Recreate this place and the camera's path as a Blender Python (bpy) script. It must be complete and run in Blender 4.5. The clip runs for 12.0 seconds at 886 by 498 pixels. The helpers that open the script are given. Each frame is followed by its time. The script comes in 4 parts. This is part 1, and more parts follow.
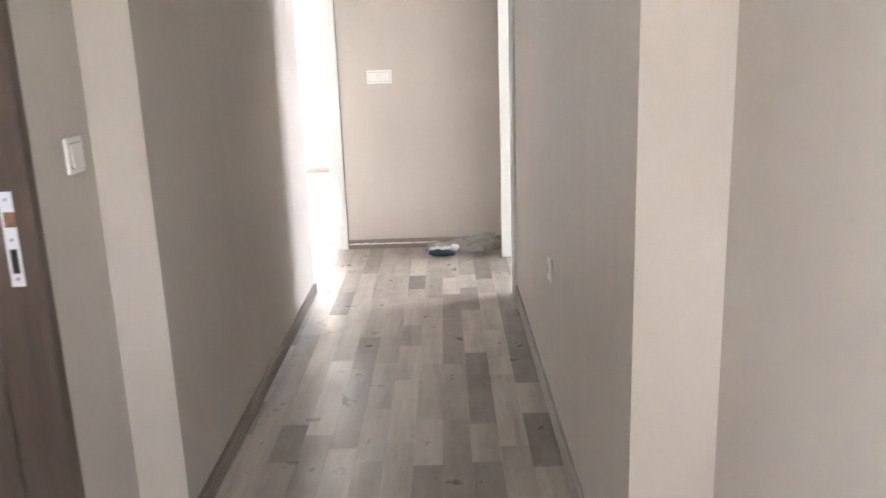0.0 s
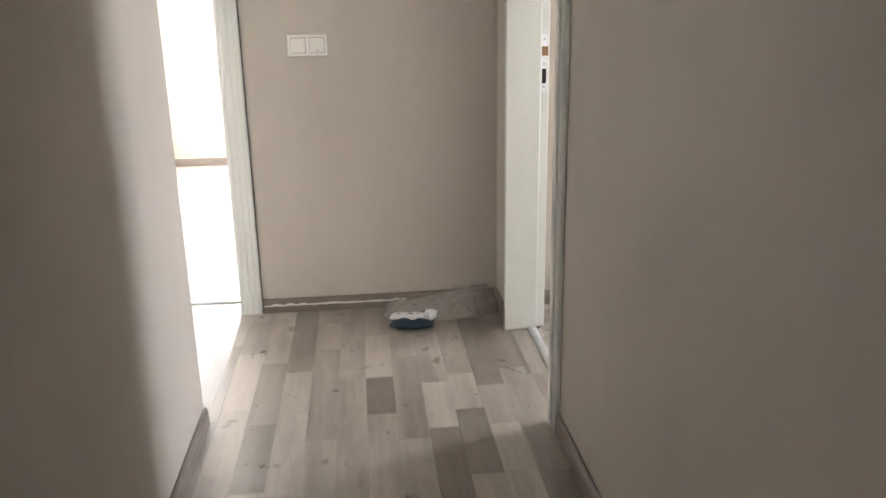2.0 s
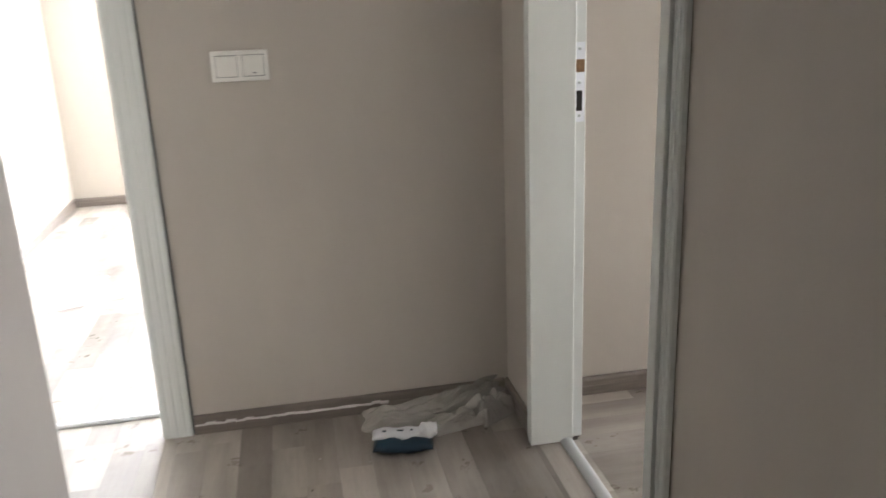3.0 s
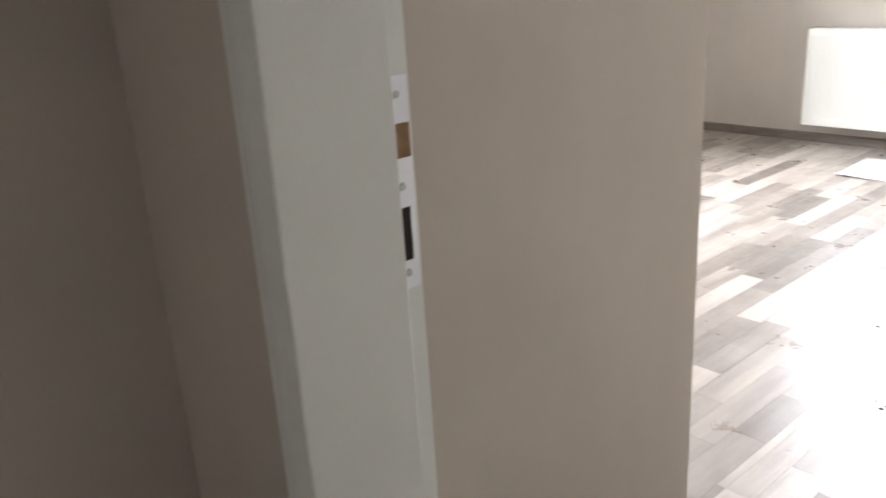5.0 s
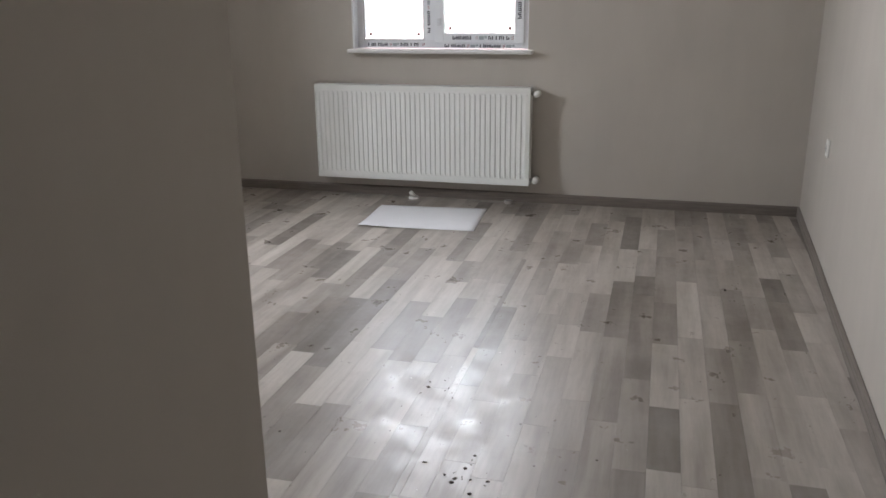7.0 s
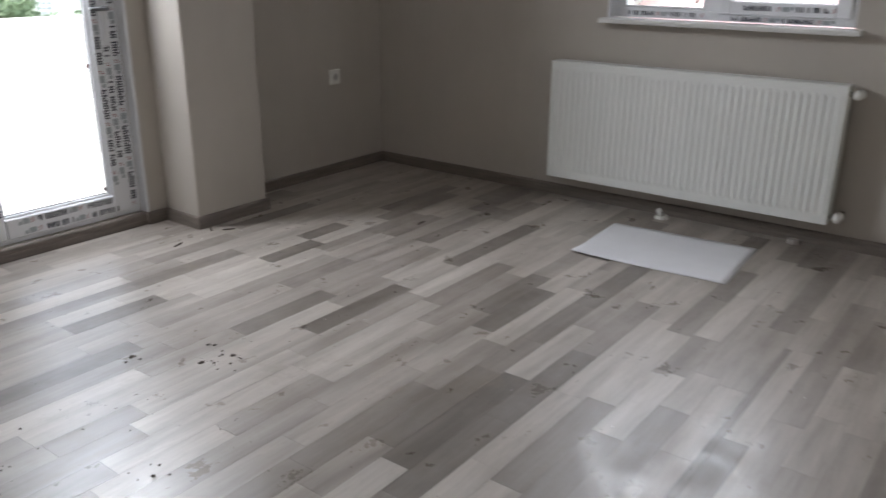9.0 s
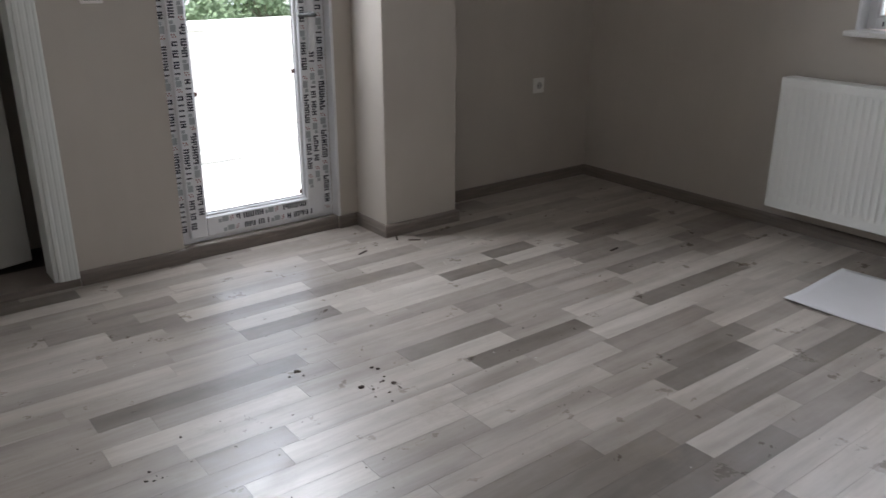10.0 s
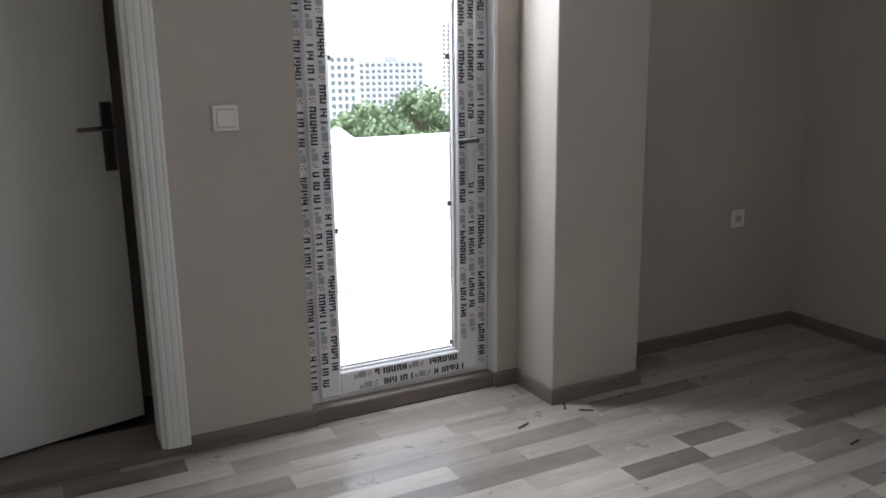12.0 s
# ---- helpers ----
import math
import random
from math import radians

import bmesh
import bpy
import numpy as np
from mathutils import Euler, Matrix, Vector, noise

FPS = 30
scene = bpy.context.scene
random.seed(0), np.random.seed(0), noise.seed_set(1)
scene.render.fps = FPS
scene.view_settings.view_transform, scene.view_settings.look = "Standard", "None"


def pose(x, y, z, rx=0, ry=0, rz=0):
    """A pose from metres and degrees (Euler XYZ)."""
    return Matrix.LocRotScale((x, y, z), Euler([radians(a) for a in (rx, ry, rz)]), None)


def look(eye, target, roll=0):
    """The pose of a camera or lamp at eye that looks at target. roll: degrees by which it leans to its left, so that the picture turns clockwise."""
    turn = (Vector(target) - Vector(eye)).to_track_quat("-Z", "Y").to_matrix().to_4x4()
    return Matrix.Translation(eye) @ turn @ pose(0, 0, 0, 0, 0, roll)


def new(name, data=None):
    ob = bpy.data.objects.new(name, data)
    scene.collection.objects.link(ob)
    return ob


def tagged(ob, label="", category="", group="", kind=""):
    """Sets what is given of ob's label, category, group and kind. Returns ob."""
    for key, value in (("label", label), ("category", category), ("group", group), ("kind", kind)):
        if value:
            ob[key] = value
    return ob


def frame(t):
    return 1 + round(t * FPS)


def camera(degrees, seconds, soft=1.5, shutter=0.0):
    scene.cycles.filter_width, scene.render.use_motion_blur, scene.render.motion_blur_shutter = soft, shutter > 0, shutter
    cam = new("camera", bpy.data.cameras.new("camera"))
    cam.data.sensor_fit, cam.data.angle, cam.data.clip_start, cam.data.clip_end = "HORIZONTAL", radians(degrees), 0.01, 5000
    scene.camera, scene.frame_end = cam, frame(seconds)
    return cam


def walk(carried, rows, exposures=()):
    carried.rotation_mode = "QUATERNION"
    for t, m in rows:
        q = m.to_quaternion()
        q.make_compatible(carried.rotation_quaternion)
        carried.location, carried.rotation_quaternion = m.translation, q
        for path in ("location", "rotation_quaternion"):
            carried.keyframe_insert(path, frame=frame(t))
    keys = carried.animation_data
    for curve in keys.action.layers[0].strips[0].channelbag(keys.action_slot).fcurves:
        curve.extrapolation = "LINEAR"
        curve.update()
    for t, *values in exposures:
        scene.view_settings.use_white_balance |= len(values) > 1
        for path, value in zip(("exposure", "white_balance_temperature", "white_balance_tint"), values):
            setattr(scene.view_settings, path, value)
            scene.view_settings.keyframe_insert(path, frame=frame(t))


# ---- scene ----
cam = camera(57.4, 12.0, soft=1.5, shutter=0.3)
PATH = [
    (0, (0.175, 0.92, 1.255), (0.161, 2.859, 0.768), -2.0),
    (0.5, (0.1, 1.354, 1.225), (0.252, 3.281, 0.71), -1.9),
    (1, (0.07, 1.746, 1.221), (0.287, 3.647, 0.639), -2.4),
    (1.5, (0.021, 2.277, 1.22), (0.147, 4.186, 0.635), -1.7),
    (2, (-0.029, 2.769, 1.231), (0.16, 4.673, 0.648), -1.0),
    (2.5, (-0.023, 3.246, 1.228), (0.188, 5.148, 0.646), -0.9),
    (2.8, (-0.075, 3.523, 1.2), (0.169, 5.427, 0.634), -1.9),
    (3, (-0.1, 3.689, 1.223), (0.245, 5.572, 0.643), -2.3),
    (3.2, (-0.095, 3.865, 1.215), (0.334, 5.721, 0.609), -2.2),
    (4.8, (0.155, 5.063, 1.198), (1.267, 6.593, 0.548), -3.2),
    (5, (0.193, 5.119, 1.2), (1.429, 6.552, 0.554), -3.6),
    (5.5, (0.224, 5.241, 1.227), (1.776, 6.33, 0.591), -2.8),
    (6, (0.24, 5.32, 1.26), (2.006, 6.045, 0.663), -0.9),
    (6.5, (0.319, 5.338, 1.257), (2.154, 5.877, 0.672), -0.1),
    (6.7, (0.385, 5.334, 1.247), (2.23, 5.834, 0.658), -0.4),
    (8.3, (1.293, 5.386, 1.251), (3.095, 5.964, 0.603), -2.7),
    (8.5, (1.459, 5.343, 1.216), (3.202, 6.076, 0.563), -2.2),
    (9, (1.696, 5.404, 1.209), (3.198, 6.54, 0.535), 0.4),
    (9.5, (1.836, 5.497, 1.223), (3.151, 6.84, 0.539), 1.0),
    (10, (1.933, 5.506, 1.252), (3.075, 6.998, 0.565), -0.0),
    (10.5, (2.016, 5.479, 1.269), (3.032, 7.06, 0.585), -1.1),
    (11, (2.064, 5.523, 1.261), (2.918, 7.227, 0.656), -0.6),
    (11.5, (2.127, 5.787, 1.256), (2.953, 7.575, 0.905), -0.9),
    (12, (2.227, 6.118, 1.28), (3.109, 7.856, 0.833), -0.8),
]
EXPOSURES = ((0, 6.8, 6300, 19), (0.5, 6.5, 6450, 18), (1, 6.25, 6700, 18), (1.5, 6.1, 6700, 17.5), (2.5, 5.7, 6500, 15.2), (3.2, 5.25, 6450, 15), (5, 4.7, 6650, 16.5), (5.5, 3.7, 6850, 17), (6, 3.15, 6750, 17.5), (6.7, 3.0, 6600, 16.5), (8.5, 3.3, 6350, 15), (9, 2.6, 6450, 16), (9.5, 2.35, 6450, 16.5), (10.5, 2.42, 6450, 17), (11, 2.52, 6450, 17), (11.5, 2.22, 6430, 16.8), (12, 2.35, 6430, 16.8))
walk(cam, [(t, look(eye, goal, roll)) for t, eye, goal, roll in PATH], EXPOSURES)

# ---- world and light ----
SUN_ELEV, SUN_ROT = radians(58), radians(282)
world = bpy.data.worlds.new("overcast_sky")
scene.world = world
world.use_nodes = True
wt = world.node_tree
sky = wt.nodes.new("ShaderNodeTexSky")
sky.sky_type, sky.sun_disc = "NISHITA", False
sky.sun_elevation, sky.sun_rotation = SUN_ELEV, SUN_ROT
sky.air_density, sky.dust_density, sky.ozone_density = 1.0, 0.7, 1.0
wt.nodes["Background"].inputs["Strength"].default_value = 0.15
veil = wt.nodes.new("ShaderNodeHueSaturation")
veil.inputs["Saturation"].default_value = 0.4
wt.links.new(sky.outputs[0], veil.inputs["Color"])
wt.links.new(veil.outputs[0], wt.nodes["Background"].inputs["Color"])

sun_lamp = bpy.data.lights.new("sun", "SUN")
sun_lamp.energy, sun_lamp.angle, sun_lamp.color = 1.9, radians(30), (1.0, 0.965, 0.92)
sun = new("sun", sun_lamp)
sun.matrix_world = look((0, 0, 30), (-math.sin(SUN_ROT) * 30, -math.cos(SUN_ROT) * 30, 30 - 30 * math.tan(SUN_ELEV)))


def area_lamp(name, eye, target, width, height, watts, color):
    """Area lamp for daylight that enters through an opening; the two hall openings are added."""
    lamp = bpy.data.lights.new(name, "AREA")
    lamp.shape, lamp.size, lamp.size_y, lamp.energy, lamp.color = "RECTANGLE", width, height, watts, color
    ob = new(name, lamp)
    ob.matrix_world = look(eye, target)
    return ob


# unseen fill lamps behind the camera, added to brighten hall and corridor walls
area_lamp("hall_fill_left", (-0.93, -0.70, 1.50), (0.6, -0.2, 1.3), 0.78, 1.15, 0.52, (0.95, 0.97, 1.0))
area_lamp("hall_fill_right", (0.84, -0.70, 1.50), (-0.6, -0.2, 1.3), 0.78, 1.15, 0.43, (1.0, 0.98, 0.95))
area_lamp("daylight_left_room", (-0.25, 9.46, 1.3), (-0.7, 6.0, 0.6), 1.0, 1.7, 7.5, (0.86, 0.94, 1.0))
sky_east = area_lamp("daylight_window", (5.69, 6.72, 1.78), (0.0, 5.4, 0.7), 1.05, 0.85, 2.7, (0.93, 0.96, 1.0))
sky_east.data.spread = radians(135)
area_lamp("daylight_balcony_door", (3.42, 8.93, 1.88), (3.2, 6.0, 0.2), 0.6, 0.5, 9.5, (0.88, 0.95, 1.0))


# ---- materials ----
def material(name, color, rough=0.6, metal=0.0, spec=0.5):
    m = bpy.data.materials.new(name)
    m.use_nodes = True
    b = m.node_tree.nodes["Principled BSDF"]
    b.inputs["Base Color"].default_value = (*color, 1)
    b.inputs["Roughness"].default_value = rough
    b.inputs["Metallic"].default_value = metal
    b.inputs["Specular IOR Level"].default_value = spec
    return m


def node(m, kind, **values):
    n = m.node_tree.nodes.new(kind)
    for key, value in values.items():
        n.inputs[key.replace("_", " ")].default_value = value
    return n


def join(m, a, b):
    m.node_tree.links.new(a, b)


def bsdf(m):
    return m.node_tree.nodes["Principled BSDF"]


def position(m, scale=(1, 1, 1)):
    g = node(m, "ShaderNodeNewGeometry")
    v = node(m, "ShaderNodeVectorMath")
    v.operation = "MULTIPLY"
    v.inputs[1].default_value = scale
    join(m, g.outputs["Position"], v.inputs[0])
    return v.outputs[0]


def ramp(m, fac, stops, constant=False):
    r = node(m, "ShaderNodeValToRGB")
    r.color_ramp.interpolation = "CONSTANT" if constant else "LINEAR"
    while len(r.color_ramp.elements) < len(stops):
        r.color_ramp.elements.new(0.5)
    for e, (p, c) in zip(r.color_ramp.elements, stops):
        e.position, e.color = p, (*c, 1)
    join(m, fac, r.inputs[0])
    return r.outputs[0]


def mix(m, fac, a, b, blend="MIX"):
    n = m.node_tree.nodes.new("ShaderNodeMix")
    n.data_type, n.blend_type = "RGBA", blend
    for value, socket in ((fac, n.inputs[0]), (a, n.inputs[6]), (b, n.inputs[7])):
        if isinstance(value, bpy.types.NodeSocket):
            join(m, value, socket)
        else:
            socket.default_value = value
    return n.outputs[2]


def bump(m, height, strength, distance):
    n = node(m, "ShaderNodeBump", Strength=strength, Distance=distance)
    join(m, height, n.inputs["Height"])
    join(m, n.outputs[0], bsdf(m).inputs["Normal"])


def noisy(m, scale, detail=3.0, stretch=(1, 1, 1), rough=0.5):
    n = node(m, "ShaderNodeTexNoise", Scale=scale, Detail=detail, Roughness=rough)
    join(m, position(m, stretch), n.inputs["Vector"])
    return n.outputs["Fac"]


def painted(name, color, rough=0.62, vary=0.06, relief=0.06):
    """Roller-painted plaster or wood: faint blotches and a fine orange-peel relief."""
    m = material(name, color, rough, spec=0.35)
    dark = tuple(c * (1 - vary) for c in color)
    lite = tuple(min(1, c * (1 + vary * 0.5)) for c in color)
    blotch = ramp(m, noisy(m, 1.6, 5.0), [(0.3, dark), (0.7, lite)])
    smear = ramp(m, noisy(m, 9.0, 4.0, (1, 1, 0.25)), [(0.35, (0.965, 0.965, 0.965)), (0.65, (1, 1, 1))])
    join(m, mix(m, 1.0, blotch, smear, "MULTIPLY"), bsdf(m).inputs["Base Color"])
    bump(m, noisy(m, 240.0, 2.0), relief, 0.002)
    return m


def floor_boards(name, axis, by_island=False):
    """Printed oak laminate in greyed tones; each strip takes its own tone and grain, under dust, smears and brown stains."""
    m = material(name, (0.35, 0.31, 0.28), 0.34, spec=1.0)
    if by_island:
        rnd = node(m, "ShaderNodeNewGeometry").outputs["Random Per Island"]
    else:
        rnd = node(m, "ShaderNodeObjectInfo").outputs["Random"]
    tone = ramp(m, rnd, [(0.0, (0.172, 0.149, 0.128)), (0.10, (0.226, 0.197, 0.171)), (0.24, (0.296, 0.263, 0.231)),
                         (0.42, (0.350, 0.314, 0.277)), (0.64, (0.396, 0.358, 0.317)), (0.85, (0.436, 0.398, 0.355))], True)
    shift = node(m, "ShaderNodeVectorMath")
    shift.operation = "MULTIPLY_ADD"
    shift.inputs[1].default_value = (37.0, 53.0, 71.0)
    join(m, rnd, shift.inputs[0])
    long_scale = (0.55, 5.2, 5.2) if axis == "x" else (5.2, 0.55, 5.2)
    join(m, position(m, long_scale), shift.inputs[2])
    grain = node(m, "ShaderNodeTexNoise", Scale=2.4, Detail=2.5, Roughness=0.5, Distortion=0.3)
    join(m, shift.outputs[0], grain.inputs["Vector"])
    fine = node(m, "ShaderNodeTexNoise", Scale=14.0, Detail=4.0, Roughness=0.65)
    join(m, shift.outputs[0], fine.inputs["Vector"])
    streak = ramp(m, grain.outputs["Fac"], [(0.30, (0.70, 0.68, 0.66)), (0.49, (0.95, 0.945, 0.94)), (0.68, (1.16, 1.16, 1.165))])
    hair = ramp(m, fine.outputs["Fac"], [(0.33, (0.90, 0.895, 0.885)), (0.62, (1.04, 1.04, 1.04))])
    wood = mix(m, 1.0, mix(m, 1.0, tone, streak, "MULTIPLY"), hair, "MULTIPLY")
    dusty = ramp(m, noisy(m, 2.3, 6.0, (1, 1, 1), 0.65), [(0.46, (0, 0, 0)), (0.7, (0.22, 0.22, 0.22))])
    wood = mix(m, dusty, wood, (0.45, 0.42, 0.385, 1))
    stain = ramp(m, noisy(m, 2.9, 7.0, (1, 1, 1), 0.7), [(0.58, (0, 0, 0)), (0.72, (0.5, 0.5, 0.5))])
    wood = mix(m, stain, wood, (0.235, 0.190, 0.140, 1))
    smear = ramp(m, noisy(m, 21.0, 5.0, (1, 1.7, 1), 0.7), [(0.56, (0, 0, 0)), (0.80, (0.26, 0.26, 0.26))])
    join(m, mix(m, smear, wood, (0.17, 0.148, 0.125, 1)), bsdf(m).inputs["Base Color"])
    scuff = ramp(m, noisy(m, 8.0, 7.0, (1, 1, 1), 0.7), [(0.34, (0.25, 0.25, 0.25)), (0.64, (0.47, 0.47, 0.47))])
    join(m, scuff, bsdf(m).inputs["Roughness"])
    bump(m, fine.outputs["Fac"], 0.05, 0.001)
    return m


def grained(name, color, rough, scale=(14, 14, 1.2), vary=0.18):
    m = material(name, color, rough)
    lo, hi = tuple(c * (1 - vary) for c in color), tuple(min(1, c * (1 + vary)) for c in color)
    join(m, ramp(m, noisy(m, 3.0, 6.0, scale, 0.6), [(0.3, lo), (0.7, hi)]), bsdf(m).inputs["Base Color"])
    return m


WALL = painted("wall_paint", (0.50, 0.460, 0.410))
CEILING = painted("ceiling_paint", (0.80, 0.79, 0.77))
FLOOR_X, FLOOR_Y = floor_boards("laminate_x", "x"), floor_boards("laminate_y", "y")
FLOOR_XI, FLOOR_YI = floor_boards("laminate_x_far", "x", True), floor_boards("laminate_y_far", "y", True)
SUBFLOOR = material("joint_shadow", (0.09, 0.078, 0.068), 0.8)
SKIRT = grained("skirting_foil", (0.18, 0.153, 0.132), 0.42, (2.2, 2.2, 26), 0.2)
WHITE_LACQUER = painted("white_lacquer", (0.70, 0.725, 0.70), 0.4, 0.03, 0.03)
# greyer than WHITE_LACQUER, evenly over the whole leaf
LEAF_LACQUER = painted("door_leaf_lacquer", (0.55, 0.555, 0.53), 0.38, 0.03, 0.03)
BROWN = grained("brown_steel", (0.085, 0.062, 0.048), 0.45, (10, 10, 1.0), 0.22)
SWITCH = painted("switch_plastic", (0.78, 0.77, 0.73), 0.32, 0.02, 0.01)
RADIATOR = painted("radiator_enamel", (0.80, 0.81, 0.78), 0.3, 0.02, 0.02)
PVC = painted("window_pvc", (0.76, 0.77, 0.79), 0.35, 0.03, 0.01)
FILM = painted("film_white", (0.86, 0.875, 0.90), 0.3, 0.05, 0.05)
FILM_DARK = material("film_navy_print", (0.025, 0.028, 0.05), 0.4)
FILM_GREY = material("film_grey_print", (0.42, 0.46, 0.48), 0.4)
FILM_RED = material("film_red_print", (0.34, 0.09, 0.09), 0.4)
STEEL = material("strike_steel", (0.80, 0.83, 0.88), 0.36, 0.25)
SCREW = material("screw_zinc", (0.42, 0.46, 0.46), 0.35, 0.9)
DARK = material("dark_hollow", (0.02, 0.016, 0.014), 0.9)
RAW_WOOD = grained("raw_chipboard", (0.26, 0.15, 0.075), 0.8, (20, 20, 20), 0.35)
HANDLE = material("dark_nickel", (0.13, 0.12, 0.115), 0.34, 0.85)
CHROME = material("chrome_valve", (0.72, 0.72, 0.70), 0.25, 0.9)
ALU = material("threshold_aluminium", (0.62, 0.63, 0.63), 0.38, 0.35)
PAPER = painted("white_paper", (0.72, 0.725, 0.745), 0.7, 0.03, 0.02)
PLASTER = painted("plaster_smear", (0.74, 0.72, 0.69), 0.8, 0.05, 0.3)
MARBLE = painted("sill_marble", (0.70, 0.69, 0.67), 0.3, 0.08, 0.02)
NAVY = painted("packet_navy", (0.014, 0.034, 0.055), 0.28, 0.2, 0.05)
# for real seals, and for the dark strips that imitate shadow gaps
SEAL_AND_SHADE = material("rubber_seal", (0.11, 0.115, 0.12), 0.6)
CRUMB = grained("dirt_crumb", (0.06, 0.045, 0.036), 0.9, (60, 60, 60), 0.4)
TAG = material("spacer_brown", (0.10, 0.05, 0.04), 0.6)
CONCRETE = painted("terrace_screed", (0.80, 0.79, 0.765), 0.85, 0.08, 0.3)
RENDERED = painted("parapet_render", (0.83, 0.825, 0.80), 0.85, 0.05, 0.3)
GRASS = grained("far_meadow", (0.24, 0.27, 0.21), 0.95, (0.05, 0.05, 0.05), 0.3)
BARK = grained("tree_bark", (0.11, 0.085, 0.06), 0.95, (8, 8, 2), 0.3)
LEAVES = grained("tree_leaves", (0.165, 0.225, 0.125), 0.85, (0.9, 0.9, 0.9), 0.35)
FACADE = painted("far_facade", (0.74, 0.73, 0.72), 0.85, 0.06, 0.1)
FACADE_PINK = painted("pink_facade", (0.72, 0.50, 0.50), 0.85, 0.06, 0.1)
SLAB = material("concrete_frame", (0.36, 0.36, 0.37), 0.9)
FAR_GLASS = material("far_window", (0.15, 0.17, 0.20), 0.25)
ROOF_GREY = painted("pale_roof", (0.60, 0.61, 0.62), 0.6, 0.06, 0.1)

GLASS = bpy.data.materials.new("pane_glass")
GLASS.use_nodes = True
gt = GLASS.node_tree
gt.nodes.remove(gt.nodes["Principled BSDF"])
clear, shine, blend = gt.nodes.new("ShaderNodeBsdfTransparent"), gt.nodes.new("ShaderNodeBsdfGlossy"), gt.nodes.new("ShaderNodeMixShader")
clear.inputs[0].default_value = (0.93, 0.96, 0.95, 1)
shine.inputs["Roughness"].default_value = 0.02
fres = gt.nodes.new("ShaderNodeFresnel")
gt.links.new(fres.outputs[0], blend.inputs[0])
gt.links.new(clear.outputs[0], blend.inputs[1])
gt.links.new(shine.outputs[0], blend.inputs[2])
gt.links.new(blend.outputs[0], gt.nodes["Material Output"].inputs[0])

SHEER = bpy.data.materials.new("clear_plastic_film")
SHEER.use_nodes = True
st = SHEER.node_tree
sb = st.nodes["Principled BSDF"]
sb.inputs["Base Color"].default_value = (0.62, 0.595, 0.555, 1)
sb.inputs["Roughness"].default_value = 0.2
sb.inputs["Alpha"].default_value = 0.46


# ---- mesh helpers ----
def block(bm, x0, x1, y0, y1, z0, z1, bevel=0.0, segments=1):
    vs = [bm.verts.new((x, y, z)) for x in (x0, x1) for y in (y0, y1) for z in (z0, z1)]
    fs = [bm.faces.new([vs[i] for i in q]) for q in ((0, 1, 3, 2), (4, 6, 7, 5), (0, 4, 5, 1), (2, 3, 7, 6), (0, 2, 6, 4), (1, 5, 7, 3))]
    if bevel:
        es = list({e for f in fs for e in f.edges})
        bmesh.ops.bevel(bm, geom=es, offset=bevel, segments=segments, affect="EDGES", profile=0.5)
    return bm


def boxes(*items, bevel=0.0):
    bm = bmesh.new()
    for it in items:
        block(bm, *it, bevel=bevel)
    return bm


def tube(bm, a, b, r0, r1=None, n=12):
    a, b = Vector(a), Vector(b)
    r1 = r0 if r1 is None else r1
    turn = (b - a).to_track_quat("Z", "Y").to_matrix().to_4x4()
    bmesh.ops.create_cone(bm, cap_ends=True, segments=n, radius1=r0, radius2=r1, depth=(b - a).length,
                          matrix=Matrix.Translation((a + b) / 2) @ turn)
    return bm


def mesh_of(name, bm, mat, smooth=False):
    me = bpy.data.meshes.new(name)
    bmesh.ops.recalc_face_normals(bm, faces=bm.faces)
    bm.to_mesh(me)
    bm.free()
    me.materials.append(mat)
    if smooth:
        me.polygons.foreach_set("use_smooth", [True] * len(me.polygons))
    return me


def part(name, bm, mat, parent, label="", smooth=False):
    ob = new(name, mesh_of(name, bm, mat, smooth))
    ob.parent = parent
    if label:
        tagged(ob, label)
    return ob


def setting(name, bm, mat, label, category, smooth=False):
    return tagged(new(name, mesh_of(name, bm, mat, smooth)), label, category, kind="structure")


def thing(name, label, category, group="", at=(0, 0, 0), turn=0):
    ob = new(name)
    ob.empty_display_size = 0.1
    ob.matrix_world = pose(*at, 0, 0, turn)
    return tagged(ob, label, category, group)


def extrude_profile(points, length):
    """A moulding along +x from 0 to length; points run round the section in (y, z)."""
    bm = bmesh.new()
    a = [bm.verts.new((0, y, z)) for y, z in points]
    b = [bm.verts.new((length, y, z)) for y, z in points]
    n = len(points)
    for i in range(n):
        bm.faces.new((a[i], a[(i + 1) % n], b[(i + 1) % n], b[i]))
    bm.faces.new(a), bm.faces.new(b)
    return bm


# ---- setting: floors, walls, ceiling ----
H = 2.70
XL, XR, YEND = -0.546, 0.52, 6.00
XW, XE, YS, YN = 0.64, 5.50, 4.513, 8.77
XNW, YNW = 1.565, 5.935
WT = 0.125
HC = 2.375
XHL, XHR = -0.676, 0.690
YS_WEST = 4.79

floor = setting("floor", boxes((-1.9, XNW, -2.2, 9.7, -0.25, -0.006), (XNW, 5.72, -2.2, 8.895, -0.25, -0.006), (XNW, 2.89, 8.895, 9.49, -0.25, -0.006)), SUBFLOOR, "greyed oak laminate strip floor, dusty and scuffed", "floor")
setting("ceiling", boxes((-1.9, XNW, -2.2, 9.7, H, H + 0.2), (XNW, 5.72, -2.2, 8.895, H, H + 0.2)), CEILING, "plain white painted ceiling", "ceiling")

